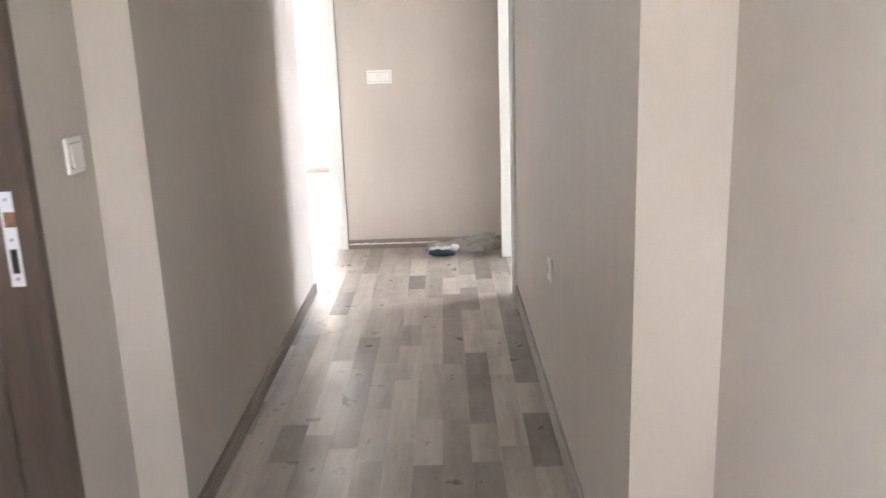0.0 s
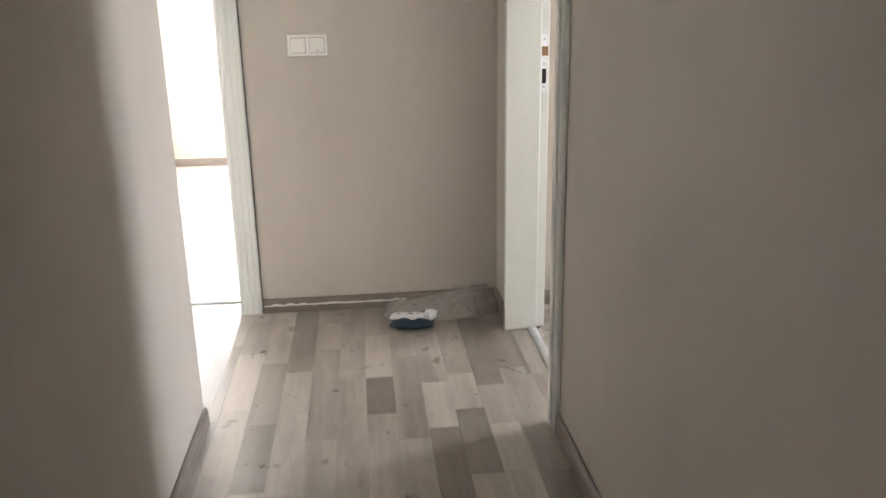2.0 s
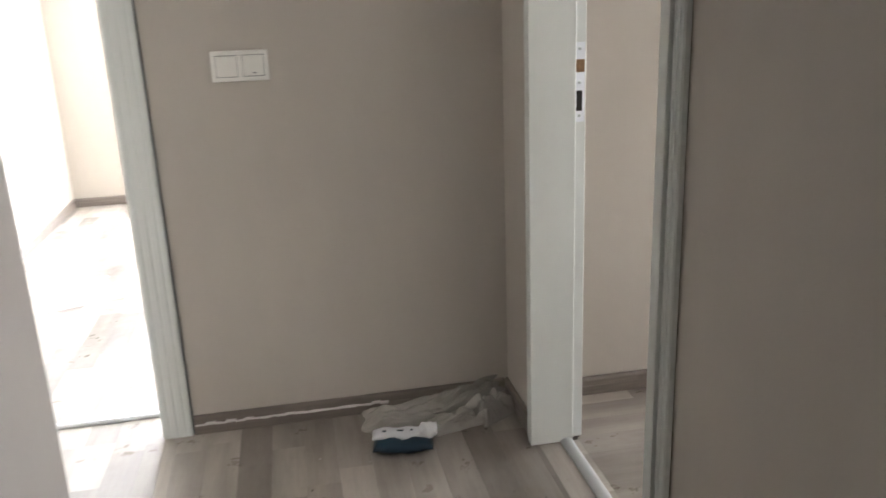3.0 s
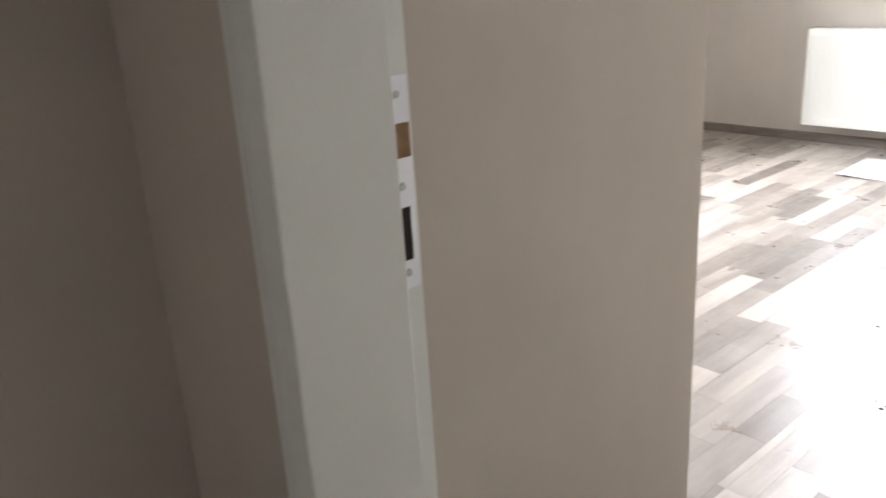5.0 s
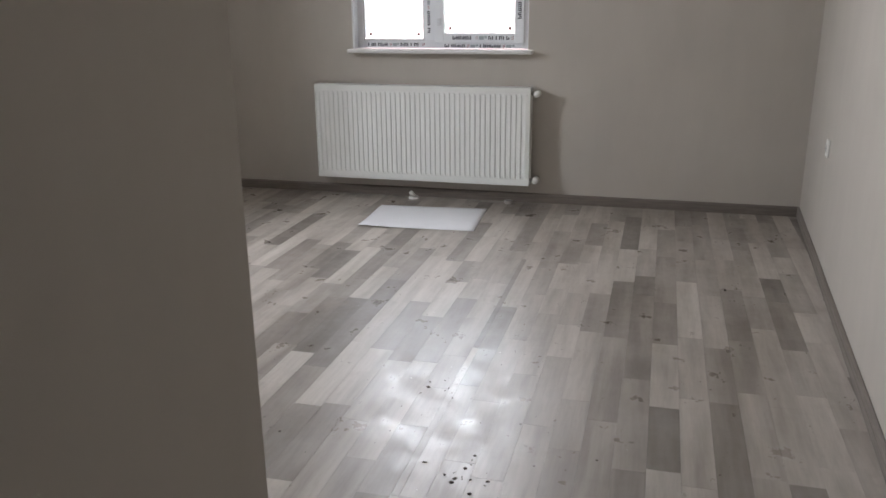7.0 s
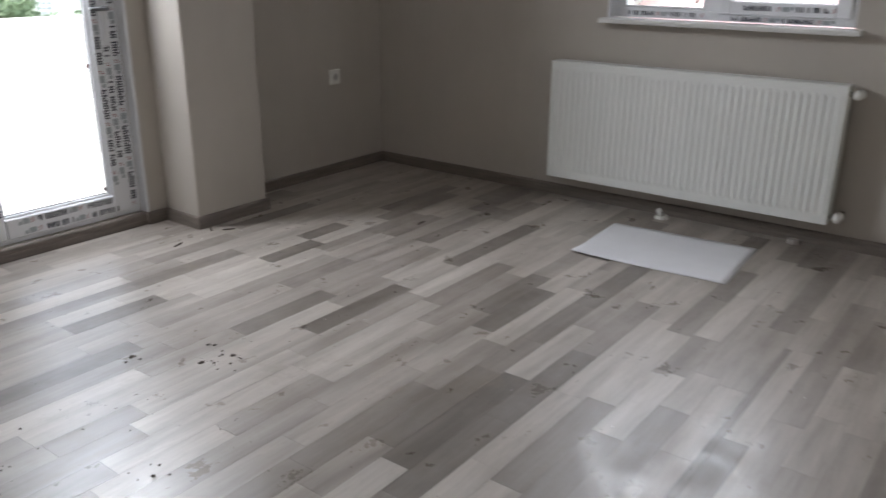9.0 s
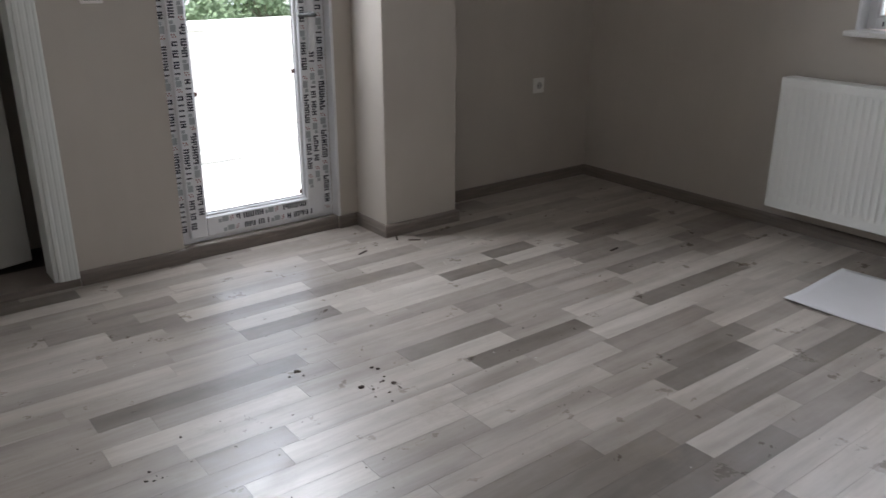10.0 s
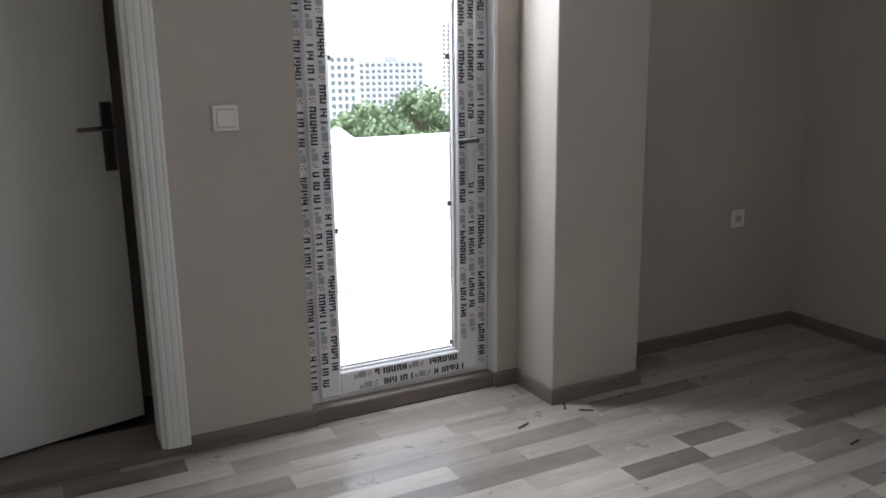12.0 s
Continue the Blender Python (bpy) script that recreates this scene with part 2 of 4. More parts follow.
setting("wall_corridor_left", boxes((XL - 0.2, XL, 2.87, 5.06, 0, H)), WALL, "beige painted corridor wall", "wall")
# openings at y -1.10 to -0.30 in both hall walls are added for the fill lamps
setting("wall_hall_left", boxes((-0.95, XHL, -2.0, -1.10, 0, H), (-0.95, XHL, -1.10, -0.30, 0, 0.9), (-0.95, XHL, -1.10, -0.30, 2.1, H), (-0.95, XHL, -0.30, 1.55, 0, H), (-0.95, XHL, 2.578, 2.87, 0, H), (-0.95, XHL, 1.55, 2.578, 2.12, H)),
        WALL, "beige painted hall wall beside the entrance door", "wall")
setting("wall_hall_right", boxes((XHR, 0.857, -2.0, -1.10, 0, H), (XHR, 0.857, -0.30, HC, 0, H), (XHR, 0.857, -1.10, -0.30, 0, 0.9), (XHR, 0.857, -1.10, -0.30, 2.1, H)), WALL, "beige painted hall wall", "wall")
setting("wall_hall_back", boxes((-0.95, 0.857, -2.2, -2.0, 0, H)), WALL, "beige painted hall wall", "wall")
setting("wall_corridor_right", boxes((XR, 0.80, HC, 4.40, 0, H)), WALL, "beige painted corridor wall", "wall")
setting("wall_doorway_near", boxes((XR, XW, 4.40, 4.910, 0, H)), WALL, "beige painted wall beside the doorway", "wall")
setting("wall_doorway_far", boxes((XR, XW, 5.70, YEND, 0, H)), WALL, "narrow beige painted wall beside the doorway", "wall")
setting("wall_doorway_lintel", boxes((XR, XW, 4.910, 5.70, 2.06, H)), WALL, "beige painted wall above the doorway", "wall")
setting("wall_end", boxes((-0.54, XW, YEND, 6.14, 0, H), (-1.35, -0.54, YEND, 6.14, 2.06, H), (-1.77, -1.35, YEND, 6.14, 0, H)),
        WALL, "beige painted end wall of the corridor with a doorway", "wall")
setting("wall_passage", boxes((-1.77, XL - 0.2, 4.86, 5.06, 0, H), (-1.77, -1.57, 5.06, YEND, 0, H)), WALL, "beige painted wall of the side passage", "wall")
setting("wall_left_room", boxes((-1.77, -1.57, 6.14, 9.40, 0, H), (-1.77, -0.78, 9.40, 9.60, 0, H), (0.28, 0.64, 9.40, 9.60, 0, H), (-0.78, 0.28, 9.40, 9.60, 2.2, H), (-0.78, 0.28, 9.40, 9.60, 0, 0.4),
                                (0.44, 0.64, 6.14, 9.40, 0, H)), WALL, "cream painted walls of the bright side room", "wall")
setting("wall_room_block", boxes((XW, XNW, YNW, 9.0, 0, H)), WALL, "beige painted projecting wall inside the doorway", "wall")
south = bmesh.new()
block(south, XW, XE, YS - 0.14, YS, 0, H)
for v in south.verts:
    if v.co.x < 1 and v.co.y > YS - 0.01:
        v.co.y = YS_WEST
setting("wall_south", south, WALL, "beige painted room wall", "wall")
WY0, WY1, WZ0, WZ1 = 6.14, 7.27, 0.924, 2.25
setting("wall_east", boxes((XE, XE + 0.22, YS - 0.14, WY0, 0, H), (XE, XE + 0.22, WY1, 9.0, 0, H), (XE, XE + 0.22, WY0, WY1, 0, WZ0), (XE, XE + 0.22, WY0, WY1, WZ1, H)),
        WALL, "beige painted room wall with a window above the radiator", "wall")
DX0, DX1 = 1.86, 2.525
BX0, BX1 = 3.035, 3.797
setting("wall_north", boxes((XNW, DX0, YN, YN + WT, 0, H), (DX0, DX1, YN, YN + WT, 2.08, H), (DX1, BX0, YN, YN + WT, 0, H), (BX0, BX1, YN, YN + WT, 2.2, H),
                            (BX0, BX1, YN + 0.02, YN + WT, 0, 0.055), (BX1, XE, YN, YN + WT, 0, H)), WALL, "beige painted room wall with two doorways", "wall")
setting("wall_column", boxes((3.905, 4.315, 8.515, YN, 0, H), bevel=0.004), WALL, "beige painted square column against the wall", "column")
# added enclosure behind the ajar door; size and layout are made up
setting("wall_behind_door", boxes((XNW, 1.70, YN + WT, 9.49, 0, H), (2.75, 2.89, YN + WT, 9.49, 0, H), (1.70, 2.75, 9.35, 9.49, 0, H), (XNW, 2.89, YN + WT, 9.49, H, H + 0.1)),
        WALL, "added walls enclosing the unlit space behind the door", "wall")


# ---- mouldings, doors, fittings on the walls ----
def oriented(bm, origin, along, across, out):
    """Turns a moulding made along +x, with its width on +y and its thickness on +z, into its place."""
    m = Matrix((Vector(along), Vector(across), Vector(out))).transposed().to_4x4()
    m.translation = origin
    bmesh.ops.transform(bm, matrix=m, verts=bm.verts)
    return bm


SKIRT_SECTION = [(0, 0), (0.013, 0), (0.013, 0.030), (0.0115, 0.032), (0.0125, 0.034), (0.0120, 0.050), (0.009, 0.057), (0.005, 0.060), (0, 0.060)]


def skirting(start, end, inward, label="greyed oak foil skirting board along the wall"):
    a, b = Vector((*start, 0)), Vector((*end, 0))
    along = (b - a).normalized()
    bm = extrude_profile(SKIRT_SECTION, (b - a).length)
    oriented(bm, a + Vector((*inward, 0)) * 0.0008, along, (*inward, 0), (0, 0, 1))
    return setting("baseboard", bm, SKIRT, label, "baseboard")


T = 0.013
skirting((XL, 2.87 - T), (XL, 5.06), (1, 0))
skirting((XHL, 2.588), (XHL, 2.87), (1, 0))
skirting((XHL + T, 2.87), (XL, 2.87), (0, -1))
skirting((XR, HC - T), (XR, 4.876), (-1, 0))
skirting((XR, HC), (XHR, HC), (0, -1))
skirting((XHR, -1.98), (XHR, HC - T), (-1, 0))
skirting((XR, 5.736), (XR, YEND), (-1, 0))
skirting((-0.464, YEND), (XR - T, YEND), (0, -1), "greyed oak foil skirting board with plaster smears")
skirting((-1.57, 9.40), (0.44, 9.40), (0, -1))
skirting((-1.57, 6.14), (-1.57, 9.387), (1, 0))
skirting((XW, YNW), (XNW + T, YNW), (0, -1))
skirting((XNW, YNW), (XNW, YN), (1, 0))
SLANT = Vector((YS_WEST - YS, XE - XW)).normalized()
skirting((XW, YS_WEST), (XE, YS), SLANT)
skirting((XE, YS + T), (XE, YN), (-1, 0))
skirting((4.315, YN), (XE - T, YN), (0, -1))
skirting((3.905 - T, 8.515), (4.315 + T, 8.515), (0, -1))
skirting((3.905, 8.515), (3.905, YN), (-1, 0))
skirting((4.315, 8.515), (4.315, YN), (1, 0))
skirting((BX1, YN), (3.905 - T, YN), (0, -1))
skirting((2.606, YN), (BX0 + 0.012, YN), (0, -1))
skirting((BX0 + 0.012, YN + 0.018), (BX1, YN + 0.018), (0, -1))

CASING_SECTION = [(0, 0), (0, 0.010), (0.004, 0.014), (0.014, 0.016), (0.017, 0.0142), (0.021, 0.0142), (0.024, 0.016), (0.036, 0.0165), (0.039, 0.0145),
                  (0.043, 0.0145), (0.046, 0.0165), (0.058, 0.016), (0.061, 0.0138), (0.065, 0.0138), (0.068, 0.015), (0.075, 0.013), (0.078, 0.009), (0.078, 0)]


def casing_bm(origin, length, along, across, out, width=0.078):
    k = width / 0.078
    return oriented(extrude_profile([(y * k, z) for y, z in CASING_SECTION], length), origin, along, across, out)


def door_set(name, label):
    return tagged(thing(name, label, "door"), kind="structure")


def strike_plate(parent, place, turn):
    """Lock plate on a jamb, facing local -y, with its latch and bolt holes and three screws."""
    m = pose(*place, 0, 0, turn)
    bm = boxes((-0.014, 0.014, -0.002, 0, -0.100, -0.072), (-0.014, 0.014, -0.002, 0, -0.020, 0.026), (-0.014, 0.014, -0.002, 0, 0.058, 0.100),
               (-0.014, -0.008, -0.002, 0, -0.072, -0.020), (0.008, 0.014, -0.002, 0, -0.072, -0.020),
               (-0.014, -0.0095, -0.002, 0, 0.026, 0.058))
    bmesh.ops.transform(bm, matrix=m, verts=bm.verts)
    plate = part("strike_plate", bm, STEEL, parent, "brushed steel lock plate with screws")
    for name, mat, box in (("bolt_hole", DARK, (-0.008, 0.008, -0.0012, 0, -0.072, -0.020)), ("latch_hole", RAW_WOOD, (-0.0095, 0.014, -0.0012, 0, 0.026, 0.058))):
        bm = boxes(box)
        bmesh.ops.transform(bm, matrix=m, verts=bm.verts)
        part(name, bm, mat, plate)
    for z in (-0.084, 0.0, 0.084):
        bm = bmesh.new()
        tube(bm, (0, -0.0038, z), (0, 0, z), 0.0034, 0.0046, 14)
        block(bm, -0.0028, 0.0028, -0.0042, -0.0030, z - 0.0006, z + 0.0006)
        bmesh.ops.transform(bm, matrix=m, verts=bm.verts)
        part("screw", bm, SCREW, plate)
    return plate


def threshold(parent, a, b):
    a, b = Vector(a), Vector(b)
    sec = [(-0.019, 0), (-0.017, 0.005), (-0.009, 0.0105), (0, 0.012), (0.009, 0.0105), (0.017, 0.005), (0.019, 0)]
    along = (b - a).normalized()
    return part("threshold_strip", oriented(extrude_profile(sec, (b - a).length), a, along, Vector((0, 0, 1)).cross(along), (0, 0, 1)), ALU, parent, "pale aluminium threshold strip", True)


# doorway between corridor and room
d1 = door_set("door_1", "white lacquered door frame without its leaf")
J0, J1 = 4.942, 5.668
part("jamb", boxes((XR - 0.023, 0.622, J1, 5.699, 0, 2.03), (0.622, 0.656, J1 + 0.020, 5.699, 0, 2.045), bevel=0.0015), WHITE_LACQUER, d1)
part("jamb", boxes((XR - 0.023, 0.622, 4.911, J0, 0, 2.03), (0.622, 0.656, 4.911, J0 - 0.020, 0, 2.045), bevel=0.0015), WHITE_LACQUER, d1)
part("head_jamb", boxes((XR - 0.023, 0.622, 4.911, 5.699, 2.03, 2.059), bevel=0.0015), WHITE_LACQUER, d1)
part("casing", casing_bm((XR - 0.0015, 5.6995, 0), 2.105, (0, 0, 1), (0, 1, 0), (-1, 0, 0), 0.034), WHITE_LACQUER, d1)
part("casing", casing_bm((XR - 0.0015, 4.9105, 0), 2.105, (0, 0, 1), (0, -1, 0), (-1, 0, 0), 0.034), WHITE_LACQUER, d1)
part("head_casing", casing_bm((XR - 0.0015, 4.911, 2.0595), 5.699 - 4.911, (0, 1, 0), (0, 0, 1), (-1, 0, 0), 0.034), WHITE_LACQUER, d1)
# solid dark strip that paints the shadow gap between casing and wall
part("gap_shade", boxes((XR - 0.006, XR - 0.0005, 5.7338, 5.7358, 0, 2.1)), SEAL_AND_SHADE, d1, "dark strip standing in for the shadow gap beside the casing")
strike_plate(d1, (0.637, J1 + 0.0195, 1.017), 0)
threshold(d1, (0.603, J0, 0.0), (0.603, J1, 0.0))

# doorway at the end of the corridor
d2 = door_set("door_2", "white lacquered door frame to the bright side room")
part("jamb", boxes((-0.558, -0.541, 5.99, 6.15, 0, 2.03), bevel=0.0015), WHITE_LACQUER, d2)
part("jamb", boxes((-1.349, -1.332, 5.99, 6.15, 0, 2.03), bevel=0.0015), WHITE_LACQUER, d2)
part("head_jamb", boxes((-1.349, -0.541, 5.99, 6.15, 2.03, 2.059), bevel=0.0015), WHITE_LACQUER, d2)
part("casing", casing_bm((-0.556, 5.9985, 0), 2.11, (0, 0, 1), (1, 0, 0), (0, -1, 0), 0.086), WHITE_LACQUER, d2)
part("casing", casing_bm((-1.334, 5.9985, 0), 2.11, (0, 0, 1), (-1, 0, 0), (0, -1, 0), 0.086), WHITE_LACQUER, d2)
part("head_casing", casing_bm((-1.334, 5.9985, 2.03), 0.778, (1, 0, 0), (0, 0, 1), (0, -1, 0)), WHITE_LACQUER, d2)
# again a dark strip in place of the shade in the gap
part("gap_shade", boxes((-0.4695, -0.4655, 5.994, 5.9995, 0, 2.1)), SEAL_AND_SHADE, d2, "dark strip standing in for the shadow gap beside the casing")
threshold(d2, (-0.560, 6.150, 0.0), (-1.330, 6.150, 0.0))

# door ajar in the room
d3 = door_set("door_3", "white room door standing ajar with dark lever handle")
part("casing", casing_bm((DX1 - 0.002, YN - 0.0015, 0.036), 2.095, (0, 0, 1), (1, 0, 0), (0, -1, 0), 0.080), WHITE_LACQUER, d3)
part("casing", casing_bm((DX0 + 0.002, YN - 0.0015, 0.036), 2.095, (0, 0, 1), (-1, 0, 0), (0, -1, 0), 0.080), WHITE_LACQUER, d3)
part("head_casing", casing_bm((DX0, YN - 0.0015, 2.05), DX1 - DX0, (1, 0, 0), (0, 0, 1), (0, -1, 0), 0.080), WHITE_LACQUER, d3)
part("jamb", boxes((DX1 - 0.016, DX1 - 0.001, YN - 0.008, YN + WT + 0.004, 0.036, 2.06), bevel=0.0015), WHITE_LACQUER, d3)
part("jamb", boxes((DX0 + 0.001, DX0 + 0.016, YN - 0.008, YN + WT + 0.004, 0.036, 2.06), bevel=0.0015), WHITE_LACQUER, d3)
part("head_jamb", boxes((DX0, DX1, YN - 0.008, YN + WT + 0.004, 2.06, 2.079)), WHITE_LACQUER, d3)
part("door_sill", boxes((1.757, 2.603, YN - 0.006, YN + WT + 0.1, 0.0, 0.034), bevel=0.002), SKIRT, d3, "greyed oak raised door sill")
swing = pose(1.878, 8.892, 0.0, 0, 0, 15.6)


def swung(bm):
    bmesh.ops.transform(bm, matrix=swing, verts=bm.verts)
    return bm


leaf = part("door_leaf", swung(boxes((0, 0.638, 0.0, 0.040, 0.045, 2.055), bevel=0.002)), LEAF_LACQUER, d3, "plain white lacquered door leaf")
part("lock_edge", swung(boxes((0.6383, 0.640, 0.003, 0.037, 0.05, 2.05))), SEAL_AND_SHADE, leaf, "dark door edge")
plate = part("handle_plate", swung(boxes((0.590, 0.630, -0.0065, -0.0003, 0.942, 1.172), bevel=0.003)), HANDLE, leaf, "dark nickel handle plate")
lev = bmesh.new()
tube(lev, (0.610, -0.006, 1.088), (0.610, -0.048, 1.088), 0.0085)
tube(lev, (0.615, -0.046, 1.088), (0.498, -0.046, 1.086), 0.0082, 0.0070)
part("lever", swung(lev), HANDLE, plate, smooth=True)
part("keyhole", swung(boxes((0.607, 0.613, -0.0072, -0.0066, 0.985, 1.008))), DARK, plate)

# entrance door
d4 = door_set("door_4", "dark brown steel entrance door frame with lock plate")
part("jamb", boxes((-0.949, -0.672, 2.540, 2.577, 0, 2.119), (-0.949, -0.78, 2.518, 2.540, 0, 2.119), bevel=0.003), BROWN, d4)
part("jamb", boxes((-0.949, -0.672, 1.551, 1.588, 0, 2.119), bevel=0.003), BROWN, d4)
part("head_jamb", boxes((-0.949, -0.672, 1.588, 2.540, 2.08, 2.119), bevel=0.003), BROWN, d4)
part("door_leaf", boxes((-0.945, -0.89, 1.589, 2.517, 0.01, 2.079), bevel=0.003), BROWN, d4)
strike_plate(d4, (-0.722, 2.5395, 0.898), 0)


# ---- switches and sockets ----
def rocker_switch(gangs, place, turn, label):
    """Local frame: the plate lies on the plane y = 0 and faces -y."""
    w = 0.082 + 0.071 * (gangs - 1)
    ob = thing("light_switch", label, "light switch", "", place, turn)
    part("cover_frame", boxes((-w / 2, w / 2, -0.009, -0.0005, -0.041, 0.041), bevel=0.003), SWITCH, ob)
    for i in range(gangs):
        cx = (i - (gangs - 1) / 2) * 0.071
        bm = boxes((cx - 0.0275, cx + 0.0275, -0.013, -0.0085, -0.0275, 0.0275), bevel=0.0018)
        bmesh.ops.rotate(bm, verts=bm.verts, cent=(cx, -0.011, 0), matrix=Matrix.Rotation(radians(-3.5), 3, "X"))
        part("rocker", bm, SWITCH, ob)
        part("shadow_slot", boxes((cx - 0.0285, cx + 0.0285, -0.0094, -0.0089, -0.0290, 0.0290)), SEAL_AND_SHADE, ob, "thin dark slot round the rocker")
    if gangs == 2:
        part("lamp_dot", boxes((0.034, 0.041, -0.0150, -0.0120, -0.021, -0.018)), SEAL_AND_SHADE, ob)
    return ob


rocker_switch(2, (-0.216, YEND, 1.083), 0, "double white rocker switch on the end wall")
rocker_switch(1, (2.796, YN, 1.118), 0, "single white rocker switch beside the balcony door")
rocker_switch(1, (XHL, 2.764, 1.041), 90, "single white rocker switch beside the entrance door")


def wall_socket(place, turn, label):
    ob = thing("wall_socket", label, "socket", "", place, turn)
    part("cover_frame", boxes((-0.041, 0.041, -0.009, -0.0005, -0.041, 0.041), bevel=0.003), SWITCH, ob)
    ring = bmesh.new()
    tube(ring, (0, -0.0115, 0), (0, -0.0085, 0), 0.0250, 0.0262, 28)
    part("socket_ring", ring, SWITCH, ob, smooth=False)
    well = bmesh.new()
    tube(well, (0, -0.0121, 0), (0, -0.0116, 0), 0.0195, 0.0195, 28)
    w = part("socket_well", well, material("socket_well_grey", (0.45, 0.44, 0.42), 0.5), ob)
    for x in (-0.0095, 0.0095):
        pin = bmesh.new()
        tube(pin, (x, -0.0127, 0), (x, -0.0122, 0), 0.0027, None, 10)
        part("pin_hole", pin, DARK, w)
    return ob


wall_socket((XR, 3.558, 0.512), -90, "white wall socket low on the corridor wall")
wall_socket((5.092, YN, 0.566), 0, "white wall socket low on the dim wall")
wall_socket((4.622, 4.563, 0.556), 176.7, "white wall socket low on the window-side wall")

# smeared plaster line on the end wall's skirting
rng = random.Random(4)
bm = bmesh.new()
x = -0.462
while x < 0.10:
    step = rng.uniform(0.012, 0.03)
    h = rng.uniform(0.005, 0.010)
    z = 0.029 + rng.uniform(-0.002, 0.002)
    block(bm, x, x + step + 0.003, YEND - 0.0165, YEND - 0.0125, z, z + h, 0.0012)
    x += step
setting("trim", bm, PLASTER, "rough white plaster smear along the skirting", "trim")


# ---- radiator ----
rad = thing("radiator", "white ribbed steel panel radiator under the window", "radiator", "", (XE, 6.80, 0))
RX0, RX1, RZ0, RZ1, RH = -0.124, -0.032, 0.131, 0.730, 0.698
ribs = bmesh.new()
n_rib = 42
pitch = (2 * RH - 0.05) / n_rib
prof = [(-RH, 0.006), (-RH + 0.022, 0.0)]
for i in range(n_rib):
    y0 = -RH + 0.025 + i * pitch
    prof += [(y0 + 0.003, 0.0), (y0 + 0.009, 0.0045), (y0 + pitch - 0.009, 0.0045), (y0 + pitch - 0.003, 0.0)]
prof += [(RH - 0.022, 0.0), (RH, 0.006)]
levels = [(RZ0 + 0.004, 0.0), (RZ0 + 0.035, 0.0), (RZ0 + 0.055, 1.0), (RZ1 - 0.055, 1.0), (RZ1 - 0.035, 0.0), (RZ1 - 0.004, 0.0)]
grid = [[ribs.verts.new((RX0 + d * k, y, z)) for y, d in prof] for z, k in levels]
for a, b in zip(grid, grid[1:]):
    for i in range(len(prof) - 1):
        ribs.faces.new((a[i], a[i + 1], b[i + 1], b[i]))
part("front_panel", ribs, RADIATOR, rad)
part("rear_panel", boxes((RX1 - 0.014, RX1, -RH + 0.004, RH - 0.004, RZ0 + 0.006, RZ1 - 0.006), bevel=0.003), RADIATOR, rad)
part("front_backing", boxes((RX0 + 0.007, RX0 + 0.016, -RH + 0.001, RH - 0.001, RZ0 + 0.003, RZ1 - 0.003)), RADIATOR, rad)
part("top_grille", boxes((RX0 - 0.001, RX1, -RH - 0.002, RH + 0.002, RZ1 - 0.010, RZ1), bevel=0.003), RADIATOR, rad)
for y in (-RH - 0.002, RH - 0.004):
    part("side_cover", boxes((RX0 - 0.001, RX1, y, y + 0.006, RZ0, RZ1 - 0.010), bevel=0.002), RADIATOR, rad)
part("bottom_edge", boxes((RX0 - 0.0005, RX0 + 0.012, -RH, RH, RZ0 - 0.002, RZ0 + 0.006), bevel=0.002), RADIATOR, rad)
for y in (-0.5, 0.5):
    part("wall_bracket", boxes((RX1, -0.001, y - 0.02, y + 0.02, RZ0 + 0.05, RZ1 - 0.05)), RADIATOR, rad)
for z, nm in ((0.694, "valve"), (0.164, "return_valve")):
    v = bmesh.new()
    tube(v, (-0.09, -RH - 0.045, z), (-0.09, -RH, z), 0.011)
    vp = part(nm, v, CHROME, rad, "chrome radiator valve", True)
    k = bmesh.new()
    tube(k, (-0.125, -RH - 0.040, z), (-0.075, -RH - 0.040, z), 0.019, 0.021, 18)
    part("knob", k, SWITCH, vp, "white plastic knob", True)
    p = bmesh.new()
    tube(p, (-0.09, -RH - 0.04, z), (0.0, -RH - 0.04, z), 0.009)
    part("pipe", p, CHROME, vp, smooth=True)


# ---- things on the floor ----
def paper_sheet():
    """A sheet of card lying almost flat, one corner lifted."""
    bm = bmesh.new()
    nx, ny = 14, 18
    top, low = [], []
    for i in range(nx + 1):
        for j in range(ny + 1):
            u, v = i / nx, j / ny
            x, y = 4.705 + u * 0.505 + 0.05 * (1 - v) * 0.9, 6.305 + v * 0.672 + 0.032 * u
            lift = 0.010 * max(0, (0.25 - u) / 0.25) * max(0, (v - 0.7) / 0.3) + 0.0006 * math.sin(7 * u + 3 * v) + 0.0005 * math.sin(11 * v)
            top.append(bm.verts.new((x, y, 0.0024 + lift)))
            low.append(bm.verts.new((x, y, 0.0012 + lift)))
    for i in range(nx):
        for j in range(ny):
            a = i * (ny + 1) + j
            bm.faces.new((top[a], top[a + 1], top[a + ny + 2], top[a + ny + 1]))
            bm.faces.new((low[a], low[a + ny + 1], low[a + ny + 2], low[a + 1]))
    rim = [j for j in range(ny + 1)] + [i * (ny + 1) + ny for i in range(1, nx + 1)] + [nx * (ny + 1) + j for j in range(ny - 1, -1, -1)] + [i * (ny + 1) for i in range(nx - 1, 0, -1)]
    for a, b in zip(rim, rim[1:] + rim[:1]):
        bm.faces.new((top[a], low[a], low[b], top[b]))
    ob = new("cardboard_sheet", mesh_of("cardboard_sheet", bm, PAPER, True))
    return tagged(ob, "white card sheet lying on the floor under the radiator", "cardboard")


paper_sheet()

